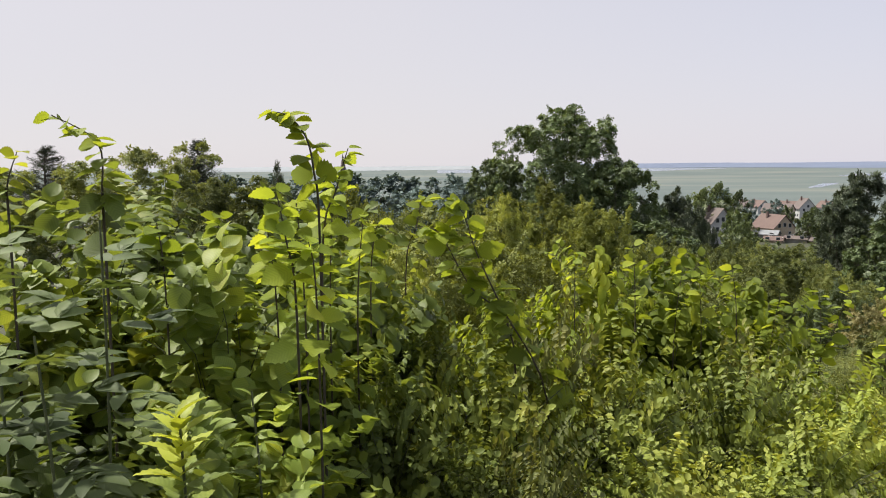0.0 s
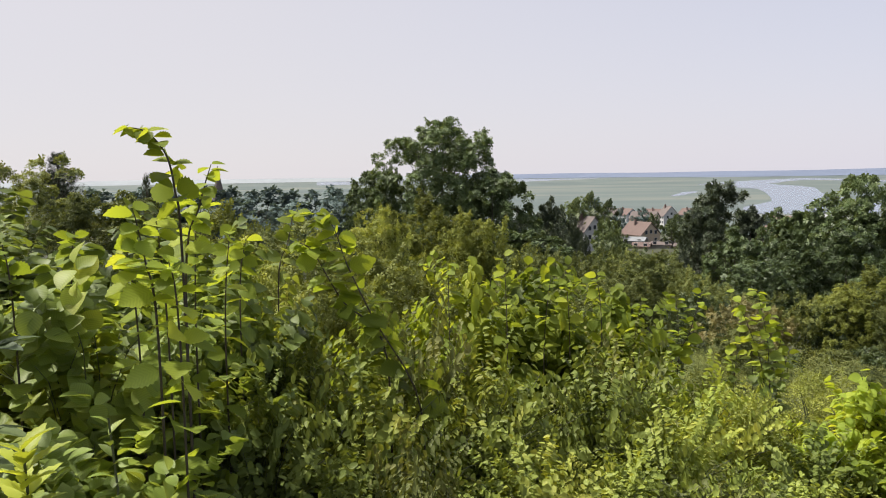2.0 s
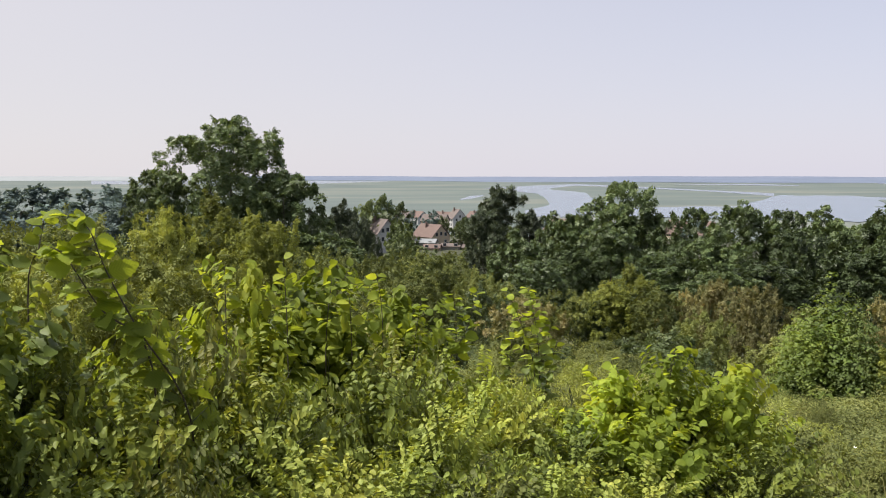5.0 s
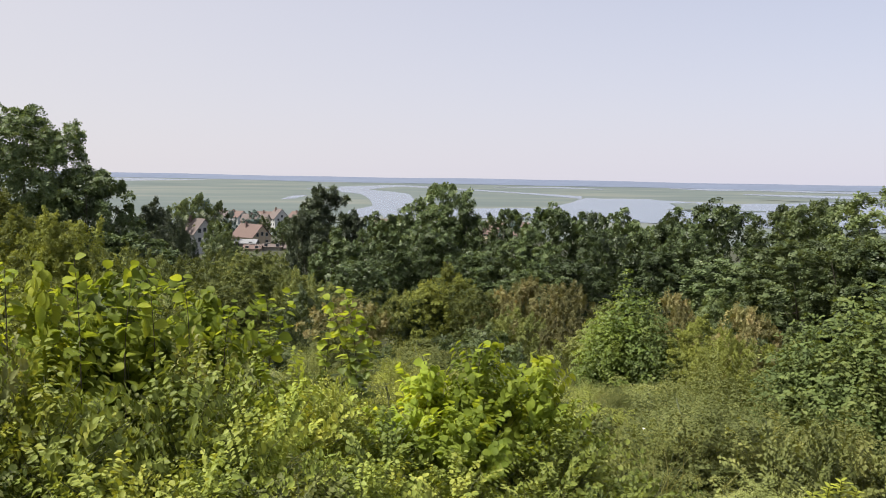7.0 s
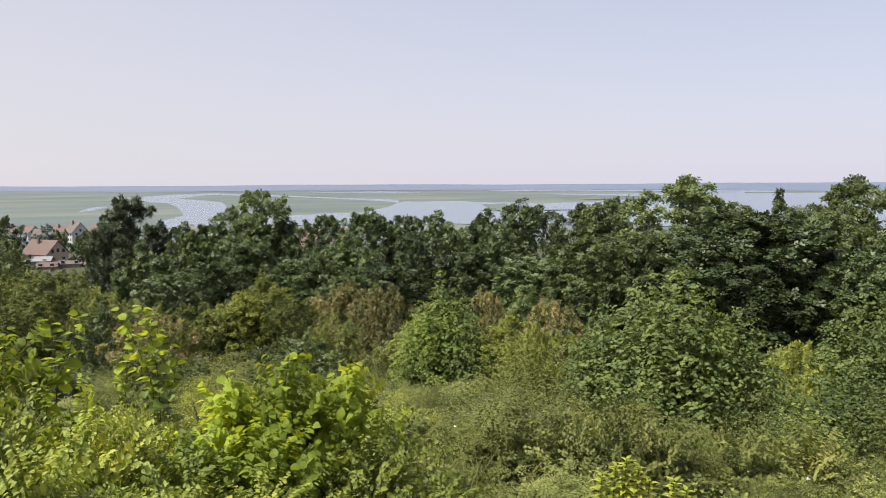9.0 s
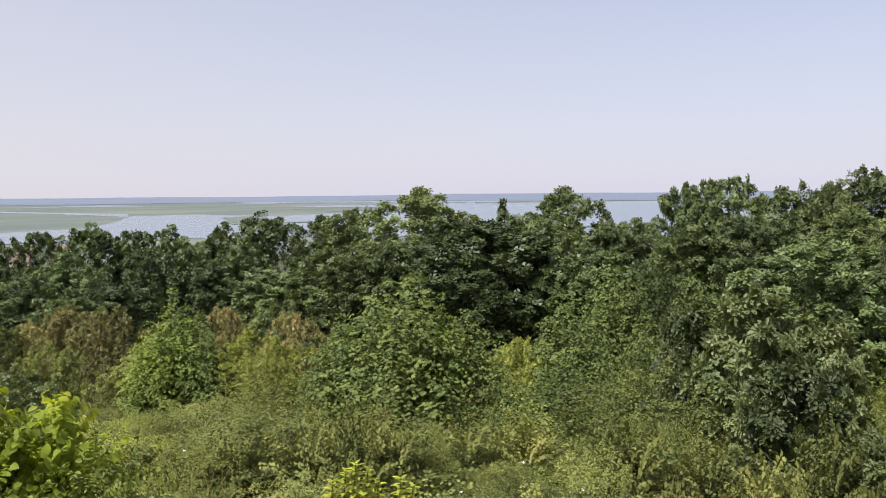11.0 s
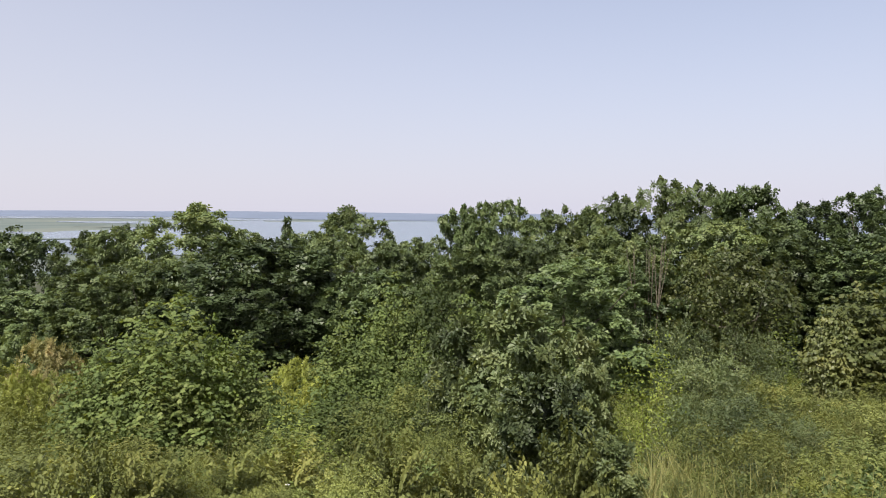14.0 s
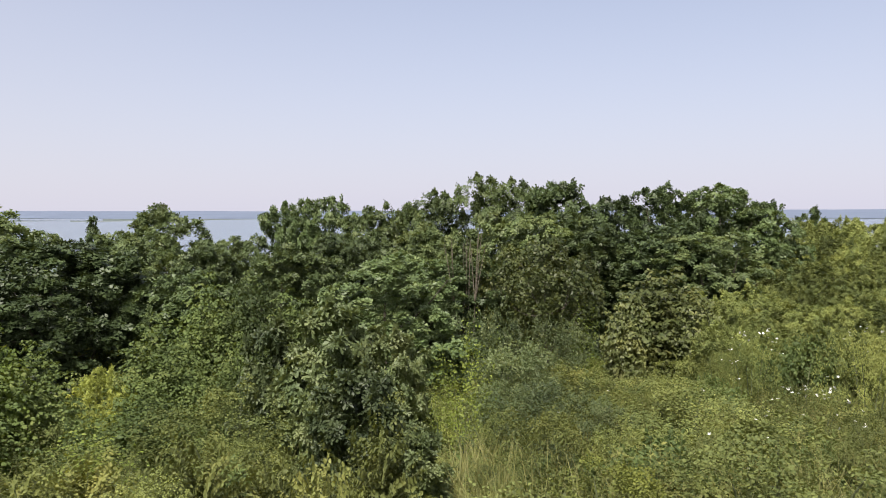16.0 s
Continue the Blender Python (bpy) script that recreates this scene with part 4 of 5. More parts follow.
def maple_shrub(mat, reach, height, leaders, size, taper=(0.6, 1.9)):
    """Shrub of many leading shoots under a pointed outline, each with tiers of side twigs that carry lobed leaves in flat layers."""
    at, ax, n, paths = [], [], [], []
    for i in range(leaders):
        a, r = 2.39996 * i + rng.normal(0, 0.25), reach * math.sqrt((i + 0.3) / leaders) * 0.86
        h = height * (1 - taper[0] * (r / reach) ** taper[1]) * rng.uniform(0.7, 1.0)
        lead = np.array((math.cos(a), math.sin(a), 0.0))
        tip, foot = lead * r + (0, 0, h), lead * r * 0.4 + (0, 0, -0.05)
        if i % 2 == 0:
            paths.append((bow(foot, tip, (0, 0, 0.04 * h), 4), np.linspace(0.014, 0.004, 4)))
        tiers = max(4, int(h / 0.17))
        for k in range(tiers):
            t = 0.12 + 0.88 * (k + rng.random() * 0.5) / tiers
            p = foot * (1 - t) + tip * t
            for w in rng.uniform(0, 6.283) + np.array((0, 2.1, 4.2)) + rng.normal(0, 0.3, 3):
                d = np.array((math.cos(w), math.sin(w), 0.12)) + 0.45 * lead
                side = np.array((-math.sin(w), math.cos(w), 0.0))
                m, span = 5, reach * rng.uniform(0.12, 0.26) * (1.2 - 0.75 * t)
                q = np.linspace(0.35, 1.0, m)[:, None]
                sg = np.array((-1, 1, -1, 1, 0.0))[:, None]
                at.append(p + d * span * q + side * sg * size * 0.35 - np.array((0, 0, 0.5)) * span * q * q + rng.normal(0, 0.012, (m, 3)))
                ax.append(d + side * sg * 0.9 + (0, 0, -0.5) + rng.normal(0, 0.2, (m, 3)))
                n.append(unit(0.2 * d + (0, 0, 0.95) + rng.normal(0, 0.26, (m, 3))))
    at, ax, n = np.concatenate(at), np.concatenate(ax), np.concatenate(n)
    at[:, 2] *= height / np.percentile(at[:, 2], 99.3)
    at[:, :2] *= reach / np.percentile(np.hypot(at[:, 0], at[:, 1]), 97)
    at, ax, n, s = with_core(at, ax, n, rng.uniform(0.7, 1.3, len(at)) * size, height * 0.72, reach * 0.7, -0.1, 260, 0.07)
    keep = at[:, 2] > 0
    return height, reach, [("branchwork", np_mesh("branchwork", *tube(paths, 4), STEM, smooth=True)),
                           ("foliage", scatter("foliage", PALM, at[keep], ax[keep], n[keep], s[keep], mat))]


MAPLES = [maple_shrub(MAPLE, 1.3, 2.4, 125, 0.06, (0.72, 1.5)) for _ in range(3)]
BROAD_MAPLES = [maple_shrub(SYCAMORE, 1.3, 2.4, 64, 0.10)]
WILLOWS = [clump(m, 1.3, 2.0, 130, 40, 0.05, STAR, 0.16, o, twigs=170) for m, o in ((OLIVE, DOME), (WILLOW, ROUND), (OLIVE, ROUND))]
TALL_WILLOWS = [clump(m, 1.3, 4.6, 260, 40, 0.055, STAR, 0.17, ROUND, 4, twigs=260) for m in (OLIVE, WILLOW, OLIVE)]
THICKETS = [clump(m, 1.3, 1.8, 80, 36, 0.075, STAR, 0.2, DOME, twigs=60) for m in (WILLOW, OAK_LIGHT, OLIVE, HERB)]
DENSE = [clump(WILLOW, 1.0, 2.0, 130, 60, 0.042, STAR, 0.15, twigs=90) for _ in range(2)]
RUSSETS = [clump(RUSSET, 1.3, 2.0, 120, 36, 0.055, STAR, 0.17, o, twigs=140) for o in (DOME, ROUND)]
ROSES = [clump(m, 0.9, 1.0, 100, 84, 0.030, LANCE, 0.19, DOME, 5, 0.4, 90) for m in (NETTLE, WILLOW)]
YOUNG_MAPLES = [maple_shrub(MAPLE_YOUNG, 1.3, 2.4, 110, 0.07, (0.8, 1.2))]
SAPLINGS = [clump(SAPLING, 0.9, 2.2, 90, 22, 0.11, OAK_STAR, 0.22, o) for o in (TALL, ROUND)]
YELLOWS = [wand_bush(YELLOW, 0.4, 1.3, 50, 26, 0.045, TWIG)]

for _az, _d, _el, _w in [(43.0, 13.8, -7.6, 6.6), (41.2, 13.4, -9.4, 4.4), (61.6, 9.8, -8.8, 5)]:
    plant("maple_bush", YOUNG_MAPLES[0], _az, _d, _el, _w, "fresh green maple bush with yellow-green young leaves", "bush", "bushes on the slope")
for _az, _d, _el, _w, _k in [(76.4, 14.0, -5.2, 5.6, 1), (70.0, 9.0, -12.0, 7.0, 0), (58.6, 9.9, -6.6, 11.5, 1), (54.4, 10.2, -9.2, 7, 2), (63.4, 10.2, -9.2, 7, 0), (73.6, 14.2, -5.4, 7, 2), (79.2, 13.8, -6.4, 6, 1), (70.6, 12.6, -7.8, 7, 0), (44.4, 13.6, -8.6, 5, 0), (75.6, 11.4, -9.4, 6, 2)]:
    plant("maple_bush", MAPLES[_k], _az, _d, _el, _w, "green field maple bush with layered lobed leaves", "bush", "bushes on the slope")
for _az, _d, _el, _w in [(105.5, 13.2, -4.4, 6.6), (103.2, 12.6, -6.2, 3.6), (107.8, 12.8, -5.6, 4.0)]:
    plant("maple_bush", BROAD_MAPLES[0], _az, _d, _el, _w, "sycamore maple bush with large drooping leaves", "bush", "bushes on the slope")
for _az, _d, _el, _w, _k in [(0.2, 28, -1.3, 6.4, 0), (-3.2, 27, -2.2, 5, 2), (2.8, 26, -2.6, 5, 0), (30.1, 19, -6.3, 4.6, 0), (28.4, 18.5, -7.6, 4, 2), (32.0, 18, -7.9, 4, 1), (26.0, 19, -8.2, 5, 1), (49.8, 12.2, -9.9, 5.4, 2), (47.6, 13.4, -9.2, 4.6, 0), (16.0, 24, -5.6, 5, 1), (19.0, 22, -7.0, 5, 1), (35.0, 15, -9.4, 5, 1), (66.6, 12.5, -10.4, 5, 2), (-3.5, 26, -2.6, 8, 0), (4.0, 26, -3.4, 8, 2), (16.4, 28, -6.6, 6, 1), (12.5, 30, -5.4, 6, 1), (21.5, 26, -8.0, 6, 1), (-10, 20, -2.6, 11, 1), (-15, 16, -1.8, 10, 0), (8, 22, -5.2, 7, 1), (10, 15, -7.6, 9, 1), (13.2, 40, -6.2, 6, 1), (16.2, 38, -6.4, 5, 1), (18.8, 36, -6.8, 5, 1), (14.6, 60, -5.7, 4, 1), (17.2, 62, -5.6, 4, 1), (11.4, 44, -6.0, 4, 1), (-9.0, 8.4, -4.2, 15, 0), (-4.0, 9.4, -5.0, 13, 0), (-13.6, 7.4, -4.4, 12, 0), (0.6, 10.5, -5.6, 12, 0)]:
    plant("olive_bush", WILLOWS[_k], _az, _d, _el, _w, "olive green small-leaved shrub on the slope", "bush", "bushes on the slope", tall=TALL_WILLOWS[_k])
for _az, _d, _el, _w, _k in [(3.6, 27, -3.4, 6, 1), (-21, 14, -0.6, 10, 1), (-27.6, 13.5, 1.8, 9, 0), (-32.5, 13, 0.6, 9, 1), (-38, 13, 0.5, 9, 0), (-24, 11, -0.6, 8, 1)]:
    plant("olive_bush", DENSE[_k], _az, _d, _el, _w, "dense olive green shrub on the hillside", "bush", "bushes on the slope", tall=TALL_WILLOWS[1])
for _az, _d, _el, _w, _k in [(36.0, 19, -7.1, 5, 0), (38.6, 18, -7.4, 5, 1), (34.0, 18.5, -8.0, 4, 1), (46.2, 16, -7.8, 4.4, 0), (110.9, 18, -2.9, 2.0, 1), (22.5, 18, -8.8, 6, 1), (51.0, 15, -8.4, 6, 0)]:
    plant("russet_bush", RUSSETS[_k], _az, _d, _el, _w, "browning olive shrub with dry russet leaf tips", "bush", "bushes on the slope")
# shrubs in rows up the open hillside
_r4 = random.Random(9)
for _row, (_d, _el) in enumerate(((36, -0.55), (34, -0.7), (28, -1.4), (23, -2.3), (19, -3.3), (16, -4.5), (13.6, -5.8), (11.8, -7.2))):
    _az = 115.6 - 0.9 * _row + _r4.uniform(0, 1)
    while _az < 126:
        _kind = (DENSE[0], WILLOWS[1], DENSE[1], WILLOWS[1], THICKETS[0])[_r4.randrange(5)]
        plant("olive_bush", _kind, _az, _d * _r4.uniform(0.95, 1.05), _el + _r4.uniform(-0.3, 0.15) * (0.5 if _row < 2 else 2 if _row > 2 else 1), _r4.uniform(3.0, 4.6) * (1 + 0.08 * _row), "dense olive green shrub on the hillside", "bush", "bushes on the slope", tall=TALL_WILLOWS[1])
        _az += _r4.uniform(1.4, 1.8) if _row < 2 else _r4.uniform(2.4, 3.6)
for _az, _d, _el, _w in [(82.4, 8.4, -6.8, 8.4), (78.4, 9.0, -8.0, 6.4), (86.8, 8.4, -8.8, 5.6), (84.6, 5.8, -11.2, 8.0), (88.4, 5.2, -15.4, 6), (81.8, 6.2, -12.4, 4.5)]:
    plant("oak_sapling", SAPLINGS[int(_az) % 2], _az, _d, _el, _w, "young oak sapling with grey-green lobed leaves", "sapling", "saplings on the slope")
for _az, _d, _el, _w in [(67.6, 6.6, -14.6, 6), (92.0, 8.0, -8.8, 3.6), (90.2, 8.4, -10.4, 3.0), (93.6, 8.6, -9.6, 2.6), (55.2, 4.2, -19.6, 5), (100.0, 11, -7.2, 3)]:
    plant("yellow_shrub", YELLOWS[0], _az, _d, _el, _w, "small yellow-green shrub lit by the sun", "shrub", "saplings on the slope")

def swell(x, y):
    """Share of its full height that the low cover reaches at a place: rounded drifts with deep hollows between."""
    v = noise.noise(Vector((x * 0.62, y * 0.62, 1.7))) + 0.45 * noise.noise(Vector((x * 1.5, y * 1.5, 5.1)))
    return min(1.12, max(0.24, 0.72 + 1.05 * v))


def cover_limit(az):
    """Height angle that the low cover stays under, by bearing."""
    return -14.9 + 3.9 * np.clip((az - 78) / 18, 0, 1) + 2.4 * np.clip((34 - az) / 10, 0, 1)


LOW_KINDS = [(clump(HERB, 0.7, 1.15, 110, 90, 0.03, LANCE, 0.19, DOME, 3, 0.5, 110), "herb_cushion", "domed cushion of small-leaved yellowish herbs", "undergrowth"),
             (clump(NETTLE, 0.7, 1.15, 110, 70, 0.036, LANCE, 0.2, ROUND, 3, 0.5, 90), "bramble_mound", "arching mound of fresh green brambles", "bramble"),
             (clump(WILLOW, 0.7, 1.15, 110, 80, 0.025, LEAF, 0.18, DOME, 3, 0.5, 130), "low_shrub", "low greyish green shrub with fine leaves", "shrub"),
             (clump(OLIVE, 0.7, 1.15, 110, 80, 0.025, LEAF, 0.19, DOME, 3, 0.5, 120), "low_shrub", "low pale olive shrub with fine leaves", "shrub"),
             (clump(ELDER, 0.7, 0.8, 60, 40, 0.05, LEAF, 0.22, ROUND, 3, 0.5, 60), "bramble_mound", "dark green bramble mound with broad leaves", "bramble"),
             (wand_bush(HERB, 0.7, 0.9, 120, 70, 0.027, LANCE), "herb_cushion", "tuft of upright yellowish green herbs", "undergrowth"),
             (wand_bush(WILLOW, 0.7, 0.9, 120, 70, 0.027, LANCE), "low_shrub", "low greyish green shrub of upright sprigs", "shrub"),
             (clump(SAPLING, 0.55, 1.5, 130, 60, 0.034, LANCE, 0.3, ROUND, 5, 0.5, 150), "loose_shrub", "loose dark grey-green shrub with thin twigs", "shrub")]


def low_plant(kind, az, d, wide, high, rand):
    """One low plant of a kind, wide and high in metres, set a little askew."""
    (height, reach, meshes), name, label, category = LOW_KINDS[kind]
    x, y, z = spot(az, d)
    ob = tagged(empty(name, pose(x, y, z - 0.06, rand.uniform(-9, 9), rand.uniform(-9, 9), rand.uniform(0, 360)) @ Matrix.Diagonal((wide / (2 * reach), wide * rand.uniform(0.75, 1.2) / (2 * reach), high / height, 1))), label, category, "low cover on the slope")
    for part_name, mesh in meshes:
        child(part_name, mesh, ob)


_r3 = random.Random(17)
_taken = []
for _i in range(6400):
    _az, _d = _r3.uniform(9, 128), math.sqrt(_r3.uniform(3.3 ** 2, 17 ** 2))
    if _az < 17 and _d < 9:
        continue
    _x, _y, _z = spot(_az, _d)
    _w = _r3.choice((0.5, 0.65, 0.8, 1.05, 1.4)) * (0.7 + 0.05 * _d)
    if any((_x - p) ** 2 + (_y - q) ** 2 < (0.40 * (_w + v)) ** 2 for p, q, v in _taken):
        continue
    _taken.append((_x, _y, _w))
    _room = EYE + _d * math.tan(radians(float(cover_limit(_az)) - 1.0 * max(0.0, 6.0 - _d) + _r3.uniform(-1.6, 2.2))) - _z
    _h = max(0.4 * _w, min(_w * _r3.uniform(0.7, 1.05), _room) * (0.4 + 0.65 * swell(_x, _y)))
    if 79 < _az < 93 and _d < 7:
        _h = min(_h, 0.3)
    _patch = noise.noise(Vector((_x * 0.33, _y * 0.33, 4.2))) + _r3.uniform(-0.28, 0.28)
    _open = max(0.0, min(1.0, (_az - 92) / 12))
    _kind = 4 if _r3.random() < 0.10 + 0.05 * _open else 0 if _patch < -0.3 else 5 if _patch < -0.08 else 1 if _patch < 0.08 else 6 if _patch < 0.26 else (3 if _r3.random() < 0.5 else 2)
    if _kind > 4 and _d < 6.5:
        _kind = (0, 2)[_kind - 5]
    low_plant(_kind, _az, _d, _w * 1.12, _h * (0.8 if _kind == 4 else 1.0), _r3)
# single plants that stand out of the cover
for _kind, _az, _d, _w, _h in ((7, 94.9, 8.8, 0.95, 1.7), (7, 96.2, 8.4, 1.1, 1.35), (7, 98.0, 9.2, 0.9, 1.45), (7, 96.9, 7.4, 0.95, 0.95), (7, 93.6, 8.0, 0.8, 1.0), (7, 101.0, 8.0, 0.9, 0.7), (4, 110.3, 5.0, 0.55, 0.42), (4, 116.1, 6.0, 0.7, 0.55), (4, 114.6, 10.6, 1.2, 1.1), (4, 35.4, 7.2, 1.0, 0.7), (4, 57.0, 9.2, 1.2, 0.8), (4, 66.5, 8.8, 1.2, 0.8), (4, 99.6, 10.4, 1.0, 0.6)):
    low_plant(_kind, _az, _d, _w, _h, _r3)


# belt of undergrowth between the low cover and the trees
_r2 = random.Random(5)
for _i in range(28):
    _az = 10 + 105 * (_i + _r2.random()) / 28
    _d = _r2.uniform(13.5, 16) if _i % 2 else _r2.uniform(18, 26)
    _el = _r2.uniform(-12.0, -10.5) if _d < 16 else _r2.uniform(-9.0, -7.4)
    _kind = THICKETS[_r2.randrange(4)]
    plant("undergrowth_bush", _kind, _az, _d, _el, _r2.uniform(5, 8), "olive green undergrowth shrub below the trees", "bush", "undergrowth below the trees")

def low_cover():
    """Knee- to thigh-high herbs: small domed plants with upright sprigs, in drifts of uneven height with dark gaps."""
    n, per = 1300, 150
    az = np.radians(rng.uniform(16, 128, n))
    d = np.where(rng.random(n) < 0.6, rng.uniform(2.9, 9.5, n), np.sqrt(rng.uniform(2.7 ** 2, 19 ** 2, n)))
    x, y = d * np.sin(az), d * np.cos(az)
    z = ground_height(x, y)
    drift = np.array([noise.noise(Vector((p * 0.8, q * 0.8, 3.3))) + 0.7 * noise.noise(Vector((p * 2.3, q * 2.3, 7.7))) for p, q in zip(x, y)])
    hi = 0.22 + 0.3 * drift + rng.uniform(-0.06, 0.1, n)
    hi = np.minimum(hi, EYE + d * np.tan(np.radians(cover_limit(np.degrees(az)))) - z + 0.45 * drift + rng.uniform(-0.12, 0.1, n)).clip(0.14)
    hi = np.where((np.degrees(az) > 79) & (np.degrees(az) < 93) & (d < 7), np.minimum(hi, 0.28), hi)
    hi = (hi * np.array([swell(p, q) for p, q in zip(x, y)])).clip(0.12)
    wide = rng.uniform(0.13, 0.3, n) * (0.85 + 0.05 * d)
    o = unit(rng.normal(0, 1, (n, per, 3)) * (1, 1, 0.9) + (0, 0, 0.35))
    o[..., 2] = np.abs(o[..., 2])
    # every plant has a dozen sprigs that stand out of its dome
    sprig = rng.integers(0, 12, (n, per))
    reach = np.take_along_axis(rng.uniform(0.7, 1.2, (n, 12)), sprig, 1)
    lean = np.take_along_axis(rng.normal(0, 0.7, (n, 12, 2)).transpose(0, 1, 2), sprig[..., None].repeat(2, 2), 1)
    t = rng.uniform(0.45, 1.0, (n, per))
    spike = rng.random((n, per)) < 0.55
    dome = o * np.stack([wide, wide, hi * 0.85], 1)[:, None] * rng.uniform(0.75, 1.0, (n, per, 1))
    up = np.stack([lean[..., 0] * wide[:, None] * t * 0.8, lean[..., 1] * wide[:, None] * t * 0.8, reach * t * hi[:, None]], -1) + rng.normal(0, 0.022, (n, per, 3))
    at = np.where(spike[..., None], up, dome) + np.stack([x, y, z], 1)[:, None]
    at = at.reshape(-1, 3)
    out = o.reshape(-1, 3)
    size = rng.uniform(0.65, 1.25, len(at)) * np.repeat(0.0185 + 0.0027 * d, per)
    way = unit(rng.normal(0, 1, at.shape) * (1, 1, 0.3)) + (0, 0, 0.45)
    lean_out = np.stack([lean[..., 0], lean[..., 1], np.ones((n, per))], -1).reshape(-1, 3)
    face = unit(np.where(spike.reshape(-1, 1), 0.35 * lean_out + (0, 0, 0.5), 0.75 * out + (0, 0, 0.35)) + rng.normal(0, 0.33, at.shape))
    sort = np.array([noise.noise(Vector((p * 0.55, q * 0.55, 21.3))) for p, q in zip(x, y)]) + rng.normal(0, 0.12, n)
    for mat, pick, label in ((HERB, np.abs(sort) <= 0.22, "dense yellowish green herbs on the open slope"), (WILLOW, sort > 0.22, "greyish green low shrubs on the open slope"), (NETTLE, sort < -0.22, "fresh green nettles and brambles on the open slope")):
        q = np.repeat(pick, per)
        tagged(new("low_cover", scatter("low_cover", LEAF, at[q], way[q], face[q], size[q], mat)), label, "undergrowth", kind="stuff")


low_cover()


def tall_grass():
    """Tufts of arching grass, thickest on the open right-hand slope."""
    n = 950
    az = np.concatenate([rng.uniform(94, 127, n * 3 // 4), rng.uniform(30, 127, n - n * 3 // 4)])
    d = rng.uniform(3.2, 12.5, n)
    x, y = d * np.sin(np.radians(az)), d * np.cos(np.radians(az))
    patch = np.array([noise.noise(Vector((p * 0.5, q * 0.5, 9.1))) for p, q in zip(x, y)])
    keep = patch > -0.12
    x, y, d, az = x[keep], y[keep], d[keep], az[keep]
    z = ground_height(x, y)
    room = (EYE + d * np.tan(np.radians(cover_limit(az))) - z).clip(0.25)
    per = 12
    at = np.repeat(np.stack([x, y, z], 1), per, 0)
    at[:, :2] += rng.normal(0, 0.07, (len(at), 2))
    ax = np.array((0, 0, 1.0)) + rng.normal(0, 0.55, at.shape)
    size = np.repeat(np.minimum(room * 1.2, 0.52), per) * rng.uniform(0.55, 1.15, len(at))
    tagged(new("tall_grass", scatter("tall_grass", BLADE, at, ax, np.cross(ax, rng.normal(0, 1, at.shape)), size, GRASS)), "yellowish dry grass between the shrubs", "grass", kind="stuff")


tall_grass()


# ---- dog roses ----
def flower_mesh(tilt):
    """Open five-petalled rose, nodding by some degrees."""
    v, f = [(0, 0, 0)], []
    for i in range(5):
        a = 2 * math.pi * i / 5
        for da, r, z in ((-0.5, 0.6, 0.12), (-0.2, 1.0, 0.3), (0.2, 1.0, 0.3), (0.5, 0.6, 0.12)):
            v.append((math.cos(a + da) * r, math.sin(a + da) * r, z))
        k = 1 + 4 * i
        f += [(0, k, k + 1), (0, k + 1, k + 2), (0, k + 2, k + 3)]
    c, k = math.cos(radians(tilt)), math.sin(radians(tilt))
    return np_mesh("flower", np.array([(x, y * c - z * k, y * k + z * c) for x, y, z in v]) * 0.022, np.array(f), PETAL)


FLOWERS = [flower_mesh(tilt) for tilt in (8, 32, 58)]


def rose_bush(az, d, top_el, width, flowers, kind=0):
    ob = plant("rose_bush", ROSES[kind], az, d, top_el, width, "dog rose bush with scattered white flowers", "bush", "dog roses on the slope")
    height, reach, _m = ROSES[kind]
    sx, sy, sz = ob.scale
    for i in range(flowers):
        a, r = rng.uniform(0, 6.283), reach * 0.95 * math.sqrt(rng.random())
        z = height * (1 - 0.6 * (r / reach) ** 3.5) * rng.uniform(0.92, 1.04)
        k = rng.uniform(0.5, 0.95)
        fl = child("flower", FLOWERS[i % 3], ob)
        fl.matrix_basis = pose(r * math.cos(a), r * math.sin(a), z, 0, 0, rng.uniform(0, 360)) @ Matrix.Diagonal((k / sx, k / sy, k / sz, 1))


for _az, _d, _el, _w, _f, _k in [(115.4, 7.2, -11.4, 8, 34, 0), (111.6, 10, -7.9, 5.4, 26, 1), (109.6, 9.5, -9.4, 3.6, 8, 0), (118.8, 9.5, -7.4, 6.5, 20, 1), (110.1, 6.4, -14.4, 7, 3, 0), (106.5, 8.5, -11.4, 6, 3, 1), (108.6, 5.6, -16.6, 8, 4, 0), (102.5, 8.6, -12.4, 6, 3, 1), (71.4, 5.4, -18.8, 9, 2, 0), (66.4, 5.4, -19.0, 9, 2, 1), (25.7, 4.6, -16.2, 8, 5, 0), (32.5, 4.0, -19.6, 8, 3, 1), (113, 5.4, -17.4, 9, 5, 1), (95.5, 7.5, -13.6, 9, 2, 0), (61, 6.0, -17.0, 9, 0, 1), (45, 5.6, -17.0, 10, 1, 0), (76.5, 6.6, -15.4, 8, 1, 1), (120, 6.6, -12.0, 10, 6, 0)]:
    rose_bush(_az, _d, _el, _w, _f, _k)


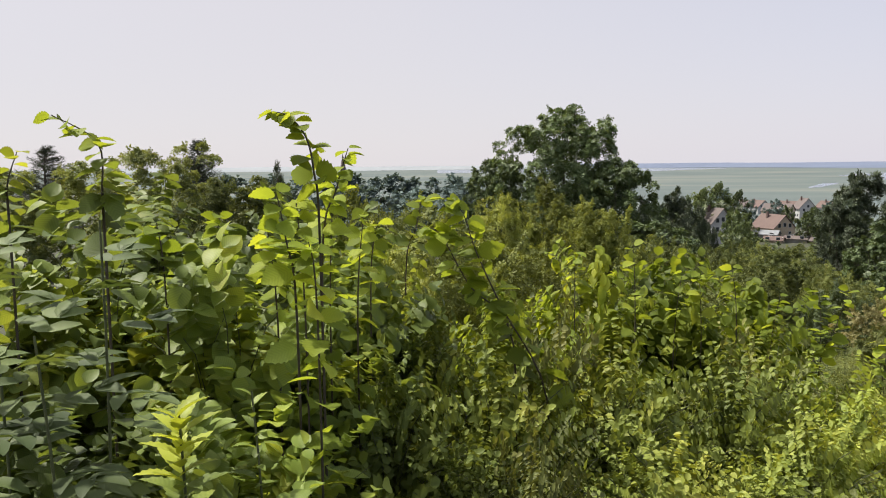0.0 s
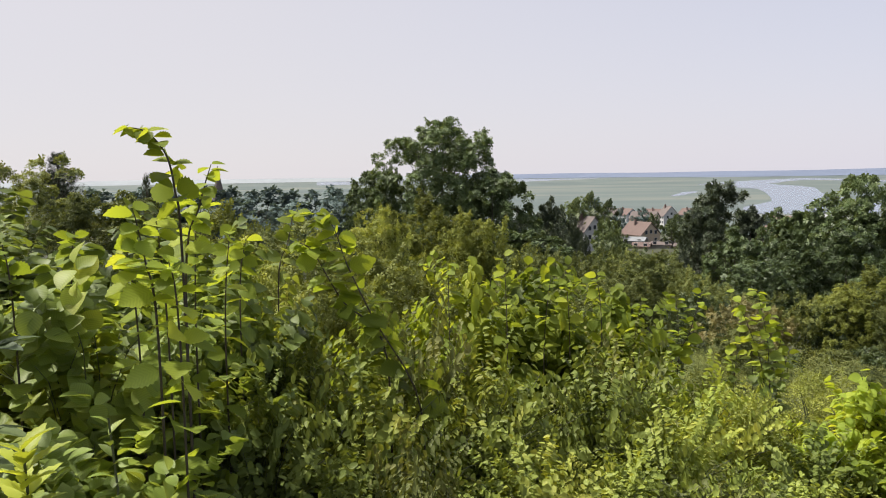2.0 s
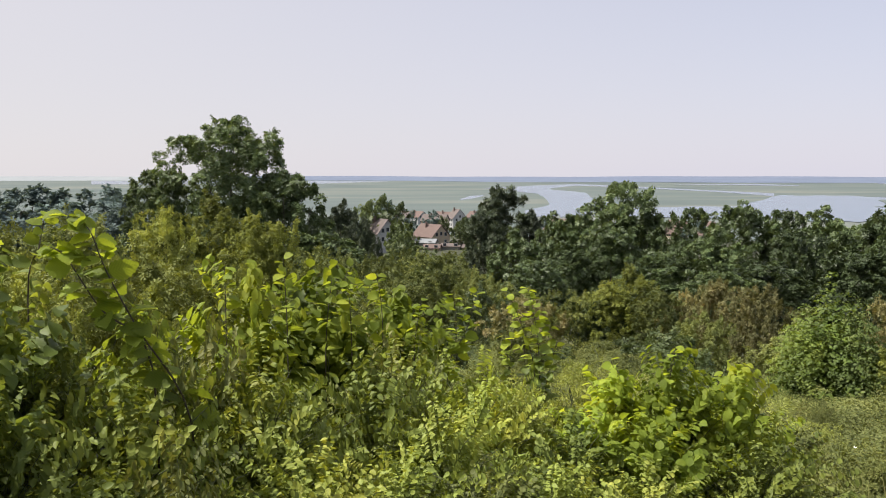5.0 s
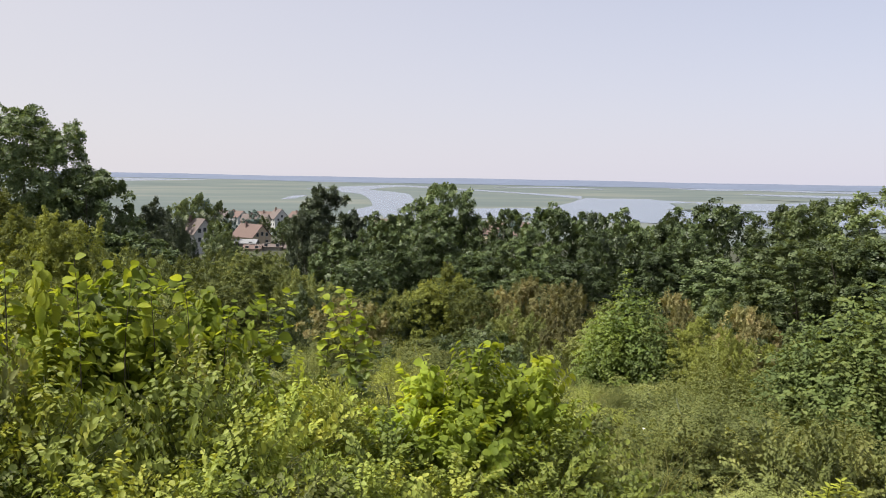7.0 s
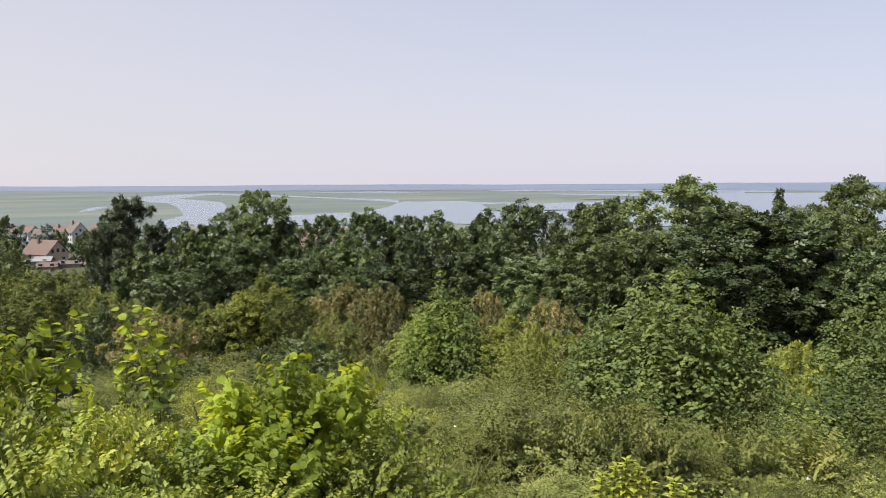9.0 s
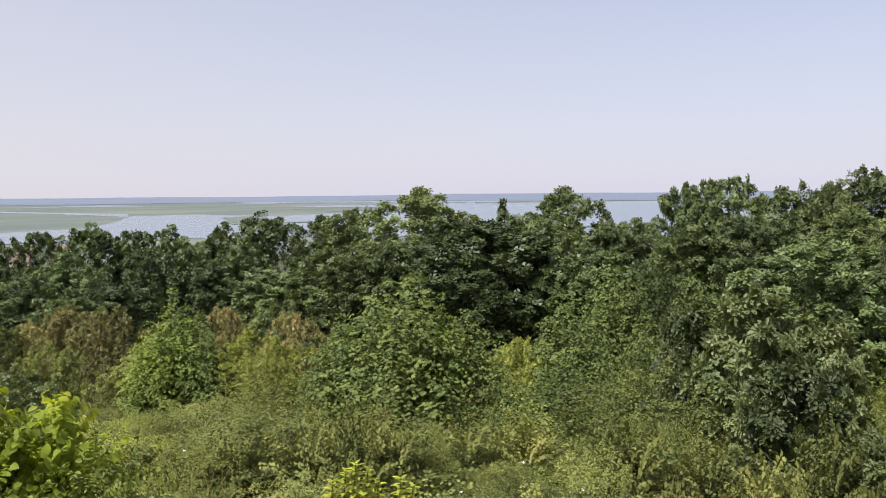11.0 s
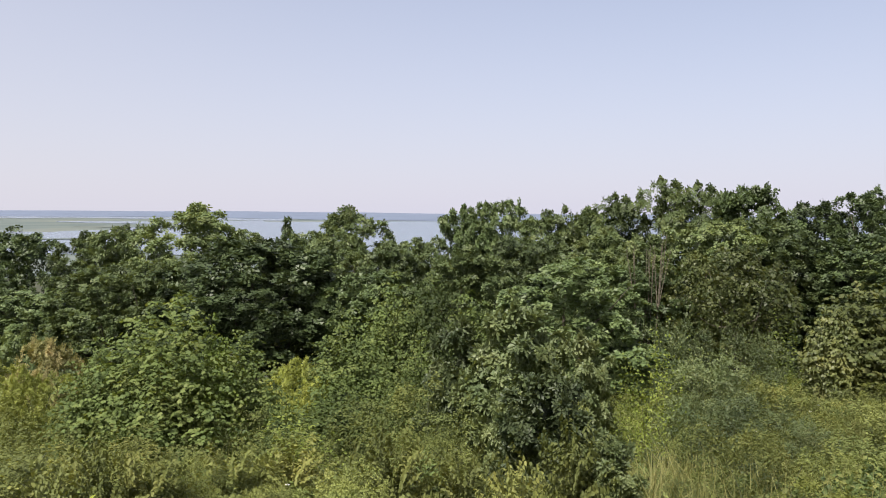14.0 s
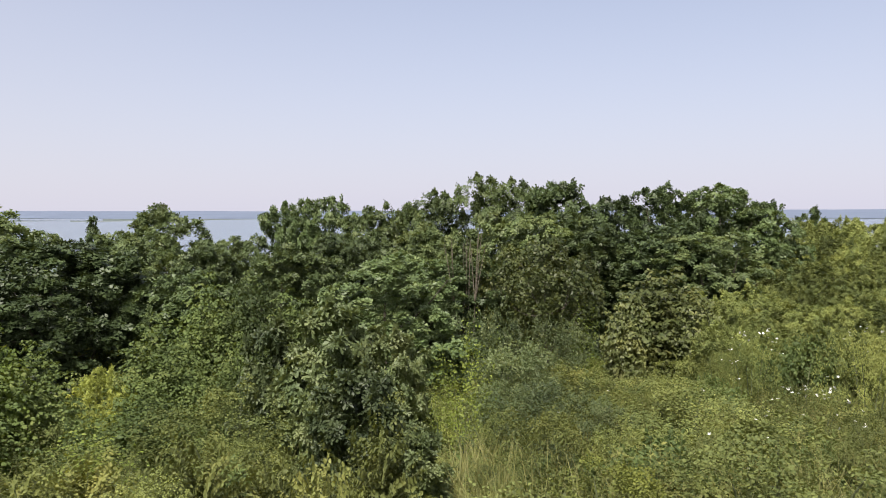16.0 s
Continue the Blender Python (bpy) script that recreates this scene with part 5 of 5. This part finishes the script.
# ---- bare stems and cut stump ----
def bare_thicket(az, d):
    x, y, z = spot(az, d)
    ob = tagged(empty("bare_shrub", pose(x, y, z)), "dead shrub of pale bare upright stems", "bush")
    top = EYE + d * math.tan(radians(-0.9)) - z
    for i in range(8):
        a = rng.uniform(-0.45, 0.45)
        b = rng.uniform(-0.3, 0.3)
        pts = bow((a * 0.4, b * 0.4, -0.1), (a, b, top * rng.uniform(0.85, 1.0)), (rng.normal(0, 0.08), 0, 0), 6)
        fork = [(bow(pts[3], pts[5] + (rng.normal(0, 0.16), rng.normal(0, 0.16), -0.1), (0, 0, 0.05), 4), np.linspace(0.01, 0.004, 4))]
        child("stem", np_mesh("stem", *tube([(pts, np.linspace(0.010, 0.003, 6))] + fork, 4), DEAD, smooth=True), ob)


bare_thicket(91.4, 15.3)

# ---- hazel thicket by the path ----
def stem_bush(mat, reach, height, wands, per, size, shape, arch=0.42, lean=0.8):
    """Bush of long arching stems with leaves alternating left and right in one flat rank, as hazel and bramble grow."""
    at, ax, n, paths = [], [], [], []
    for i in range(wands):
        a, r = 2.39996 * i + rng.normal(0, 0.3), reach * math.sqrt((i + 0.5) / wands)
        h = height * (1 - 0.5 * (r / reach) ** 2) * rng.uniform(0.62, 1.0)
        foot = np.array((math.cos(a) * r * (1 - lean), math.sin(a) * r * (1 - lean), -0.05))
        tip = np.array((math.cos(a) * r, math.sin(a) * r, h)) + rng.normal(0, 0.13, 3) * (1, 1, 0.4)
        pts = bow(foot, tip, (-math.cos(a) * arch * 0.2, -math.sin(a) * arch * 0.2, arch * h * 0.5), 6)
        paths.append((pts, np.linspace(0.005, 0.002, 6)))
        t = np.linspace(0.18, 1.0, per) ** 0.85
        k = np.minimum((t * 5).astype(int), 4)
        p = pts[k] + (pts[k + 1] - pts[k]) * (t * 5 - k)[:, None]
        way = unit(pts[k + 1] - pts[k])
        turn = rng.uniform(0, 6.28)
        flat = np.array((math.cos(turn), math.sin(turn), 0.0))
        side = unit(np.cross(way, np.cross(way, flat)))
        sgn = np.where(np.arange(per) % 2, 1.0, -1.0)[:, None]
        out = unit(sgn * side + 0.25 * way + rng.normal(0, 0.22, (per, 3)) + (0, 0, -0.12))
        at.append(p + out * size * 0.15), ax.append(out)
        n.append(unit((0.5 * math.cos(a) * r / reach, 0.5 * math.sin(a) * r / reach, 0.75) + rng.normal(0, 0.3, (per, 3)) + 0.15 * sgn * side))
    at, ax, n = np.concatenate(at), np.concatenate(ax), np.concatenate(n)
    at[:, 2] *= height / np.percentile(at[:, 2], 98.5)
    s = rng.uniform(0.65, 1.2, len(at)) * size
    at, ax, n, s = with_core(at, ax, n, s, height * 0.62, reach * 0.8, -0.3, 160, 0.1)
    keep = at[:, 2] > 0
    return height, reach, [("branchwork", np_mesh("branchwork", *tube(paths, 4), STEM, smooth=True)),
                           ("foliage", scatter("foliage", shape, at[keep], ax[keep], n[keep], s[keep], mat))]


HEXLEAF = (np.array([(0, 0, 0), (0.33, 0.28, 0.08), (0.3, 0.66, 0.04), (0, 1, -0.12), (-0.3, 0.66, 0.04), (-0.33, 0.28, 0.08)]), np.array([(0, 1, 2), (0, 2, 3), (0, 3, 4), (0, 4, 5)]), np.array([(0, 0), (0.33, 0.28), (0.3, 0.66), (0, 1), (-0.3, 0.66), (-0.33, 0.28)]))
TOOTHED = broad_leaf(5, 0.86, 0.0, 0.12, 0.26)
HAZELS = [stem_bush(HAZEL, 0.8, 1.75, 74, 34, 0.098, TOOTHED) for _ in range(3)]
HAZELS_YOUNG = [stem_bush(HAZEL_YOUNG, 0.8, 1.65, 78, 32, 0.1, TOOTHED) for _ in range(2)]
BRAMBLES = [stem_bush(m, 0.8, 0.9, 90, 44, 0.056, HEXLEAF, 0.4) for m in (BRAMBLE, BRAMBLE, NETTLE)]
for _az, _d, _el, _w, _k in [(-40, 3.0, -3.0, 24, 0), (-31, 3.4, -3.6, 22, 1), (-24, 2.9, -5.5, 24, 2), (-16, 3.5, -5.0, 20, 0), (-10.5, 3.6, -8.6, 9, 1), (-28, 5.2, -1.6, 16, 1), (-19, 5.0, -2.6, 14, 2), (-34, 2.0, -16, 26, 2), (-22, 2.2, -17, 24, 0), (6, 5.6, -8.5, 14, 1)]:
    plant("hazel_bush", HAZELS[_k], _az, _d, _el, _w, "green hazel bush with broad toothed leaves", "bush", "hazels by the path")
for _az, _d, _el, _w, _k in [(-3.6, 4.2, -9.6, 9, 0), (3, 5.0, -6.6, 11, 1), (8.5, 5.3, -7.0, 12, 0), (13.5, 5.8, -8.4, 11, 1), (32.4, 4.6, -12.4, 9, 0), (-14.4, 4.2, -6.0, 8, 1), (36.2, 4.8, -13.0, 9, 1), (28.4, 4.5, -13.8, 10, 1), (31.5, 4.1, -16.4, 11, 0)]:
    plant("young_hazel_bush", HAZELS_YOUNG[_k], _az, _d, _el, _w, "bright yellow-green young hazel bush with toothed leaves", "bush", "hazels by the path")
for _az, _d, _el, _w, _k in [(-12, 2.9, -13, 18, 0), (-4, 3.2, -13, 18, 1), (4, 3.6, -13, 17, 0), (12, 4.0, -13, 16, 1), (19, 4.2, -14, 14, 0), (26, 4.0, -17, 14, 1), (8, 3.0, -19, 18, 0), (-6, 2.6, -20, 18, 1), (38, 4.2, -17, 13, 0), (31, 3.6, -20, 14, 1), (20, 3.2, -21, 16, 2), (43, 3.8, -20.5, 12, 1), (0, 3.9, -10.5, 13, 2), (14, 4.6, -12, 12, 2), (-9, 3.4, -11, 13, 1), (-1, 2.6, -19, 14, 2), (14, 3.1, -19.5, 14, 1), (22, 4.7, -15.2, 11, 0), (27.5, 4.8, -16.2, 11, 1), (17, 3.6, -16.6, 13, 0), (25, 3.4, -20.2, 13, 1), (37, 3.4, -21.5, 13, 0)]:
    plant("bramble_bush", BRAMBLES[_k], _az, _d, _el, _w, "yellow-green bramble bush with small leaves", "bush", "brambles by the path")


for _i in range(14):
    _az = 35 + 90 * (_i + _r2.random() * 0.8) / 24
    _d = _r2.uniform(3.9, 6.6)
    plant("bramble_bush", BRAMBLES[2], _az, _d, float(cover_limit(_az)) - _r2.uniform(0.6, 3.2) - (1.2 if _d < 5 else 0), _r2.uniform(7, 10), "low green bramble among the herbs of the slope", "bush", "brambles on the slope")


def leaf_mesh(mat, width, teeth, cup, droop):
    v, f, u = broad_leaf(14, width, teeth * 1.5, cup, droop)
    return np_mesh("leaf", v, f, mat, u)


LEAVES_YOUNG = [leaf_mesh(HAZEL_YOUNG, w, 0.07, c, dr) for w, c, dr in ((0.88, 0.10, 0.18), (0.80, 0.06, 0.30), (0.94, 0.14, 0.10))]
LEAVES_OLD = [leaf_mesh(HAZEL, w, 0.07, c, dr) for w, c, dr in ((0.80, 0.10, 0.2), (0.72, 0.05, 0.32))]


def aim(at, axis, normal, size):
    """Pose of a leaf at a place that points along axis and faces normal."""
    a = Vector(axis).normalized()
    n = (Vector(normal) - Vector(normal).dot(a) * a).normalized()
    b = a.cross(n)
    m = Matrix((b, a, n)).transposed().to_4x4()
    return Matrix.Translation(at) @ m @ Matrix.Diagonal((size, size, size, 1))


def polar(az, el, d):
    sx, sy = stand(az)
    return Vector((sx + d * math.sin(radians(az)), sy + d * math.cos(radians(az)), EYE + d * math.tan(radians(el))))


def shoot(line, d, leaves, size, young=True, label="upright hazel shoot with bright toothed leaves"):
    """Upright shoot: line holds bearing and height angle from the foot to the tip; leaves stand alternately along it."""
    leaves = int(leaves * (1.7 if d < 5 else 2.0))
    knots = [polar(a, e, d) for a, e in line]
    x, y, z = spot(line[0][0], d)
    foot = Vector((knots[0].x, knots[0].y, z))
    pts = [foot] + knots
    ob = tagged(empty("hazel_shoot", Matrix.Translation(foot)), label, "shoot", "hazel shoots")
    fine, m = [], len(pts) - 1
    for k in range(m):
        p0, p1, p2, p3 = pts[max(0, k - 1)], pts[k], pts[k + 1], pts[min(m, k + 2)]
        for s in range(5):
            t = s / 5
            fine.append(0.5 * ((2 * p1) + (p2 - p0) * t + (2 * p0 - 5 * p1 + 4 * p2 - p3) * t * t + (3 * p1 - p0 - 3 * p2 + p3) * t ** 3))
    fine.append(pts[-1])
    fine = np.array([p - foot for p in fine])
    child("stem", np_mesh("stem", *tube([(fine, np.linspace(0.0052, 0.0014, len(fine)))], 5), HAZEL_STEM, smooth=True), ob)
    start = max(2, len(fine) // 5)
    for i in range(leaves):
        u = start + (len(fine) - 1.001 - start) * (i + 0.5) / leaves if i < leaves - 1 else len(fine) - 1.01
        k = int(u)
        p = fine[k] * (1 - u + k) + fine[k + 1] * (u - k)
        way = unit(fine[k + 1] - fine[k])
        a = 2.6 * (i % 2) + 0.5 * i + rng.normal(0, 0.4)
        out = np.array((math.cos(a), math.sin(a), rng.uniform(-0.75, 0.1))) + 0.35 * way
        s = size * (0.98 - 0.45 * i / leaves) * rng.uniform(0.8, 1.2)
        nm = np.array((0, 0, 0.8)) + rng.normal(0, 0.38, 3)
        pool = LEAVES_YOUNG if young or i > leaves * 0.6 else LEAVES_OLD
        lf = child("leaf", pool[int(rng.integers(len(pool)))], ob)
        lf.matrix_basis = aim(p + unit(out) * s * 0.12, out, nm, s)


shoot([(-16.6, -5.5), (-16.9, -0.2), (-17.4, 2.3), (-18.6, 3.8), (-20.0, 4.1)], 2.5, 19, 0.085)
shoot([(-16.5, -7.2), (-15.3, -1.4), (-14.4, 1.5)], 2.6, 16, 0.09)
shoot([(-18.4, -10.8), (-19.0, -5.1), (-19.6, -1.5)], 2.3, 16, 0.105)
for _az, _el, _lean, _dd in ((-18.2, -2.4, 0.4, 2.5), (-15.6, -2.0, -0.4, 2.7), (-13.4, -3.4, -0.6, 2.8), (-17.4, -5.2, 0.5, 2.2), (-20.4, -3.6, 0.6, 2.6)):
    shoot([(_az + _lean, -11.0), (_az, _el)], _dd, 15, 0.095)
shoot([(-31.1, -4.5), (-31.1, -1.5), (-31.2, 1.9), (-33.9, 3.7)], 2.5, 18, 0.095, False)
shoot([(-36.7, -4.0), (-36.7, -1.0), (-36.0, 1.3)], 2.7, 12, 0.09, False)
shoot([(-0.3, -16.8), (-3.4, -10.3), (-5.2, -6.1), (-6.2, -3.2), (-7.6, -2.2)], 3.3, 24, 0.125)
shoot([(-2.6, -13.0), (-5.6, -8.8), (-7.6, -5.2), (-8.6, -4.4)], 3.3, 18, 0.115)
shoot([(5.8, -11.0), (5.6, -5.7)], 4.6, 12, 0.11)
shoot([(1.7, -11.0), (1.7, -6.3)], 4.6, 12, 0.11)
shoot([(10.2, -12.0), (9.9, -6.8)], 5.0, 12, 0.11)
shoot([(12.4, -11.0), (12.0, -7.1)], 5.0, 10, 0.11)
shoot([(17.0, -14.5), (17.6, -11.8), (17.4, -8.6)], 5.6, 14, 0.12)
shoot([(17.6, -13.5), (18.4, -11.0), (19.1, -8.3)], 5.6, 13, 0.12)
shoot([(23.6, -15.0), (23.4, -11.5), (22.7, -8.1)], 6.6, 26, 0.13, False, "tall hazel shoot with drooping grey-green leaves")
shoot([(23.2, -14.0), (22.2, -10.6), (21.2, -8.3)], 6.6, 12, 0.12)
for _az, _el, _lean in ((21.8, -9.6, 0.5), (23.6, -9.4, 0.4), (24.4, -10.6, 0.9), (22.4, -10.8, -0.2), (24.8, -12.0, 0.8), (21.0, -11.6, -0.6)):
    shoot([(_az - _lean, -15.5), (_az, _el)], 6.8, 13, 0.13, False, "tall hazel shoot with drooping grey-green leaves")
shoot([(32.0, -17.0), (32.6, -11.8)], 4.5, 14, 0.10)
shoot([(34.5, -17.0), (36.0, -12.6)], 4.6, 13, 0.10)
shoot([(29.6, -17.0), (28.4, -13.0)], 4.5, 12, 0.10)
shoot([(-10.4, -8.0), (-9.6, -4.5), (-9.1, -2.1)], 4.0, 14, 0.10, False)
shoot([(-24.0, -8.0), (-23.6, -3.2)], 3.0, 14, 0.10, False)
shoot([(-27.4, -9.0), (-27.8, -3.6)], 2.7, 13, 0.10)
shoot([(-13.0, -9.0), (-12.4, -4.0)], 3.2, 13, 0.10)
shoot([(8.4, -12.5), (8.9, -7.2)], 4.8, 12, 0.11)
shoot([(14.6, -13.0), (15.1, -9.0)], 5.4, 11, 0.11)


# ---- elder and other tall herbs at the edge of the path ----
def feathered_leaf(mat, pairs=2, width=0.46):
    """Large compound leaf: broad pointed leaflets in pairs on one stalk, and one at the end."""
    v, f, u = broad_leaf(6, width, 0.05, 0.07, 0.2)
    got = []
    for turn, y, s in [(0, 0.62, 0.5)] + [(sg * 58, 0.3 + 0.3 * i, 0.42) for i in range(pairs) for sg in (-1, 1)]:
        c, k = math.cos(radians(turn)), math.sin(radians(turn))
        got.append((np.stack([(v[:, 0] * c - v[:, 1] * k) * s, (v[:, 0] * k + v[:, 1] * c) * s + y, v[:, 2] * s - 0.12 * y * y], 1), f, u))
    return np_mesh("leaf", *together(got)[:2], mat, together(got)[2])


ELDER_LEAF = feathered_leaf(ELDER)
TIP_LEAF = leaf_mesh(LIME, 0.42, 0.06, 0.08, 0.3)
HERB_LEAF = leaf_mesh(HAZEL, 0.42, 0.06, 0.08, 0.35)


def tall_herb(name, az0, el0, az1, el1, d, leaves, size, meshes, label, category, up=0.5, tip_from=0.88):
    """Upright stem from the ground to its tip, with leaves in a spiral; the tip carries the last kind of leaf."""
    tip = polar(az1, el1, d)
    low = polar(az0, el0, d)
    x, y, z = spot(az0, d)
    foot = Vector((low.x, low.y, z))
    ob = tagged(empty(name, Matrix.Translation(foot)), label, category, "tall herbs by the path")
    pts = bow((0, 0, -0.05), tuple(tip - foot), (0.01, 0.02, 0), 7)
    child("stem", np_mesh("stem", *tube([(pts, np.linspace(0.005, 0.0025, 7))], 6), STEM, smooth=True), ob)
    for i in range(leaves):
        t = 0.3 + 0.7 * (i + 0.5) / leaves
        p = pts[0] * (1 - t) + pts[-1] * t
        a = 2.39996 * i
        rise = -0.5 + (up + 0.65) * t * t
        s = size * (1.15 - 0.6 * t * t) * rng.uniform(0.85, 1.15)
        lf = child("leaf", meshes[-1] if t > tip_from else meshes[0], ob)
        lf.matrix_basis = aim(p, (math.cos(a), math.sin(a), rise), (-math.cos(a) * rise, -math.sin(a) * rise, 1.0), s)


tall_herb("elder_shoot", -33.2, -14.7, -31.3, -3.2, 1.9, 22, 0.26, [ELDER_LEAF], "young elder stem with large dark feathered leaves", "shoot")
tall_herb("elder_shoot", -38.5, -14.0, -38.0, -5.0, 1.9, 20, 0.26, [ELDER_LEAF], "young elder stem with large dark feathered leaves", "shoot")
tall_herb("elder_shoot", -35.0, -20.0, -35.6, -10.5, 1.7, 20, 0.25, [ELDER_LEAF], "young elder stem with large dark feathered leaves", "shoot")
tall_herb("goldenrod_stalk", -27.7, -22.4, -26.8, -16.6, 1.5, 90, 0.13, [HERB_LEAF, TIP_LEAF], "leafy green stalk with a yellow growing tip", "plant", 1.0)
tall_herb("goldenrod_stalk", -21.5, -22.0, -21.8, -15.6, 2.0, 26, 0.08, [HERB_LEAF, HERB_LEAF], "leafy green stalk among the hazels", "plant", 1.0)
for _az, _el, _n in ((53.8, -20.3, 70), (54.7, -19.7, 80), (55.4, -19.2, 90), (56.2, -19.7, 80), (56.9, -20.5, 60), (58.4, -20.3, 70), (59.2, -20.8, 60)):
    tall_herb("goldenrod_stalk", _az, -23.0, _az + 0.2, _el, 3.9, _n, 0.08, [HERB_LEAF, TIP_LEAF], "leafy green stalk with a yellow growing tip", "plant", 0.5, 0.62)


# ---- snapped pale stems beside the oak sapling ----
for _az, _el, _len, _tilt in ((82.3, -15.4, 0.22, 12), (83.0, -15.9, 0.14, -8), (82.0, -17.6, 0.2, 20)):
    _p = polar(_az, _el, 6.0)
    _x, _y, _z = spot(_az, 6.0)
    _ob = tagged(empty("broken_stem", pose(_p.x, _p.y, _z)), "snapped stem with pale splintered bare wood", "stem", "snapped stems")
    _top = _p.z - _z
    child("bark", np_mesh("bark", *tube([(bow((0, 0, -0.1), (0.02, 0, _top - _len), (0.01, 0, 0), 4), np.linspace(0.02, 0.014, 4))], 6), BARK, smooth=True), _ob)
    child("splinter", np_mesh("splinter", *tube([(bow((0.02, 0, _top - _len - 0.01), (0.02 + _len * math.sin(radians(_tilt)), 0.01, _top), (0, 0, 0), 4), np.array((0.016, 0.018, 0.012, 0.003)))], 6), SPLINTER, smooth=True), _ob)
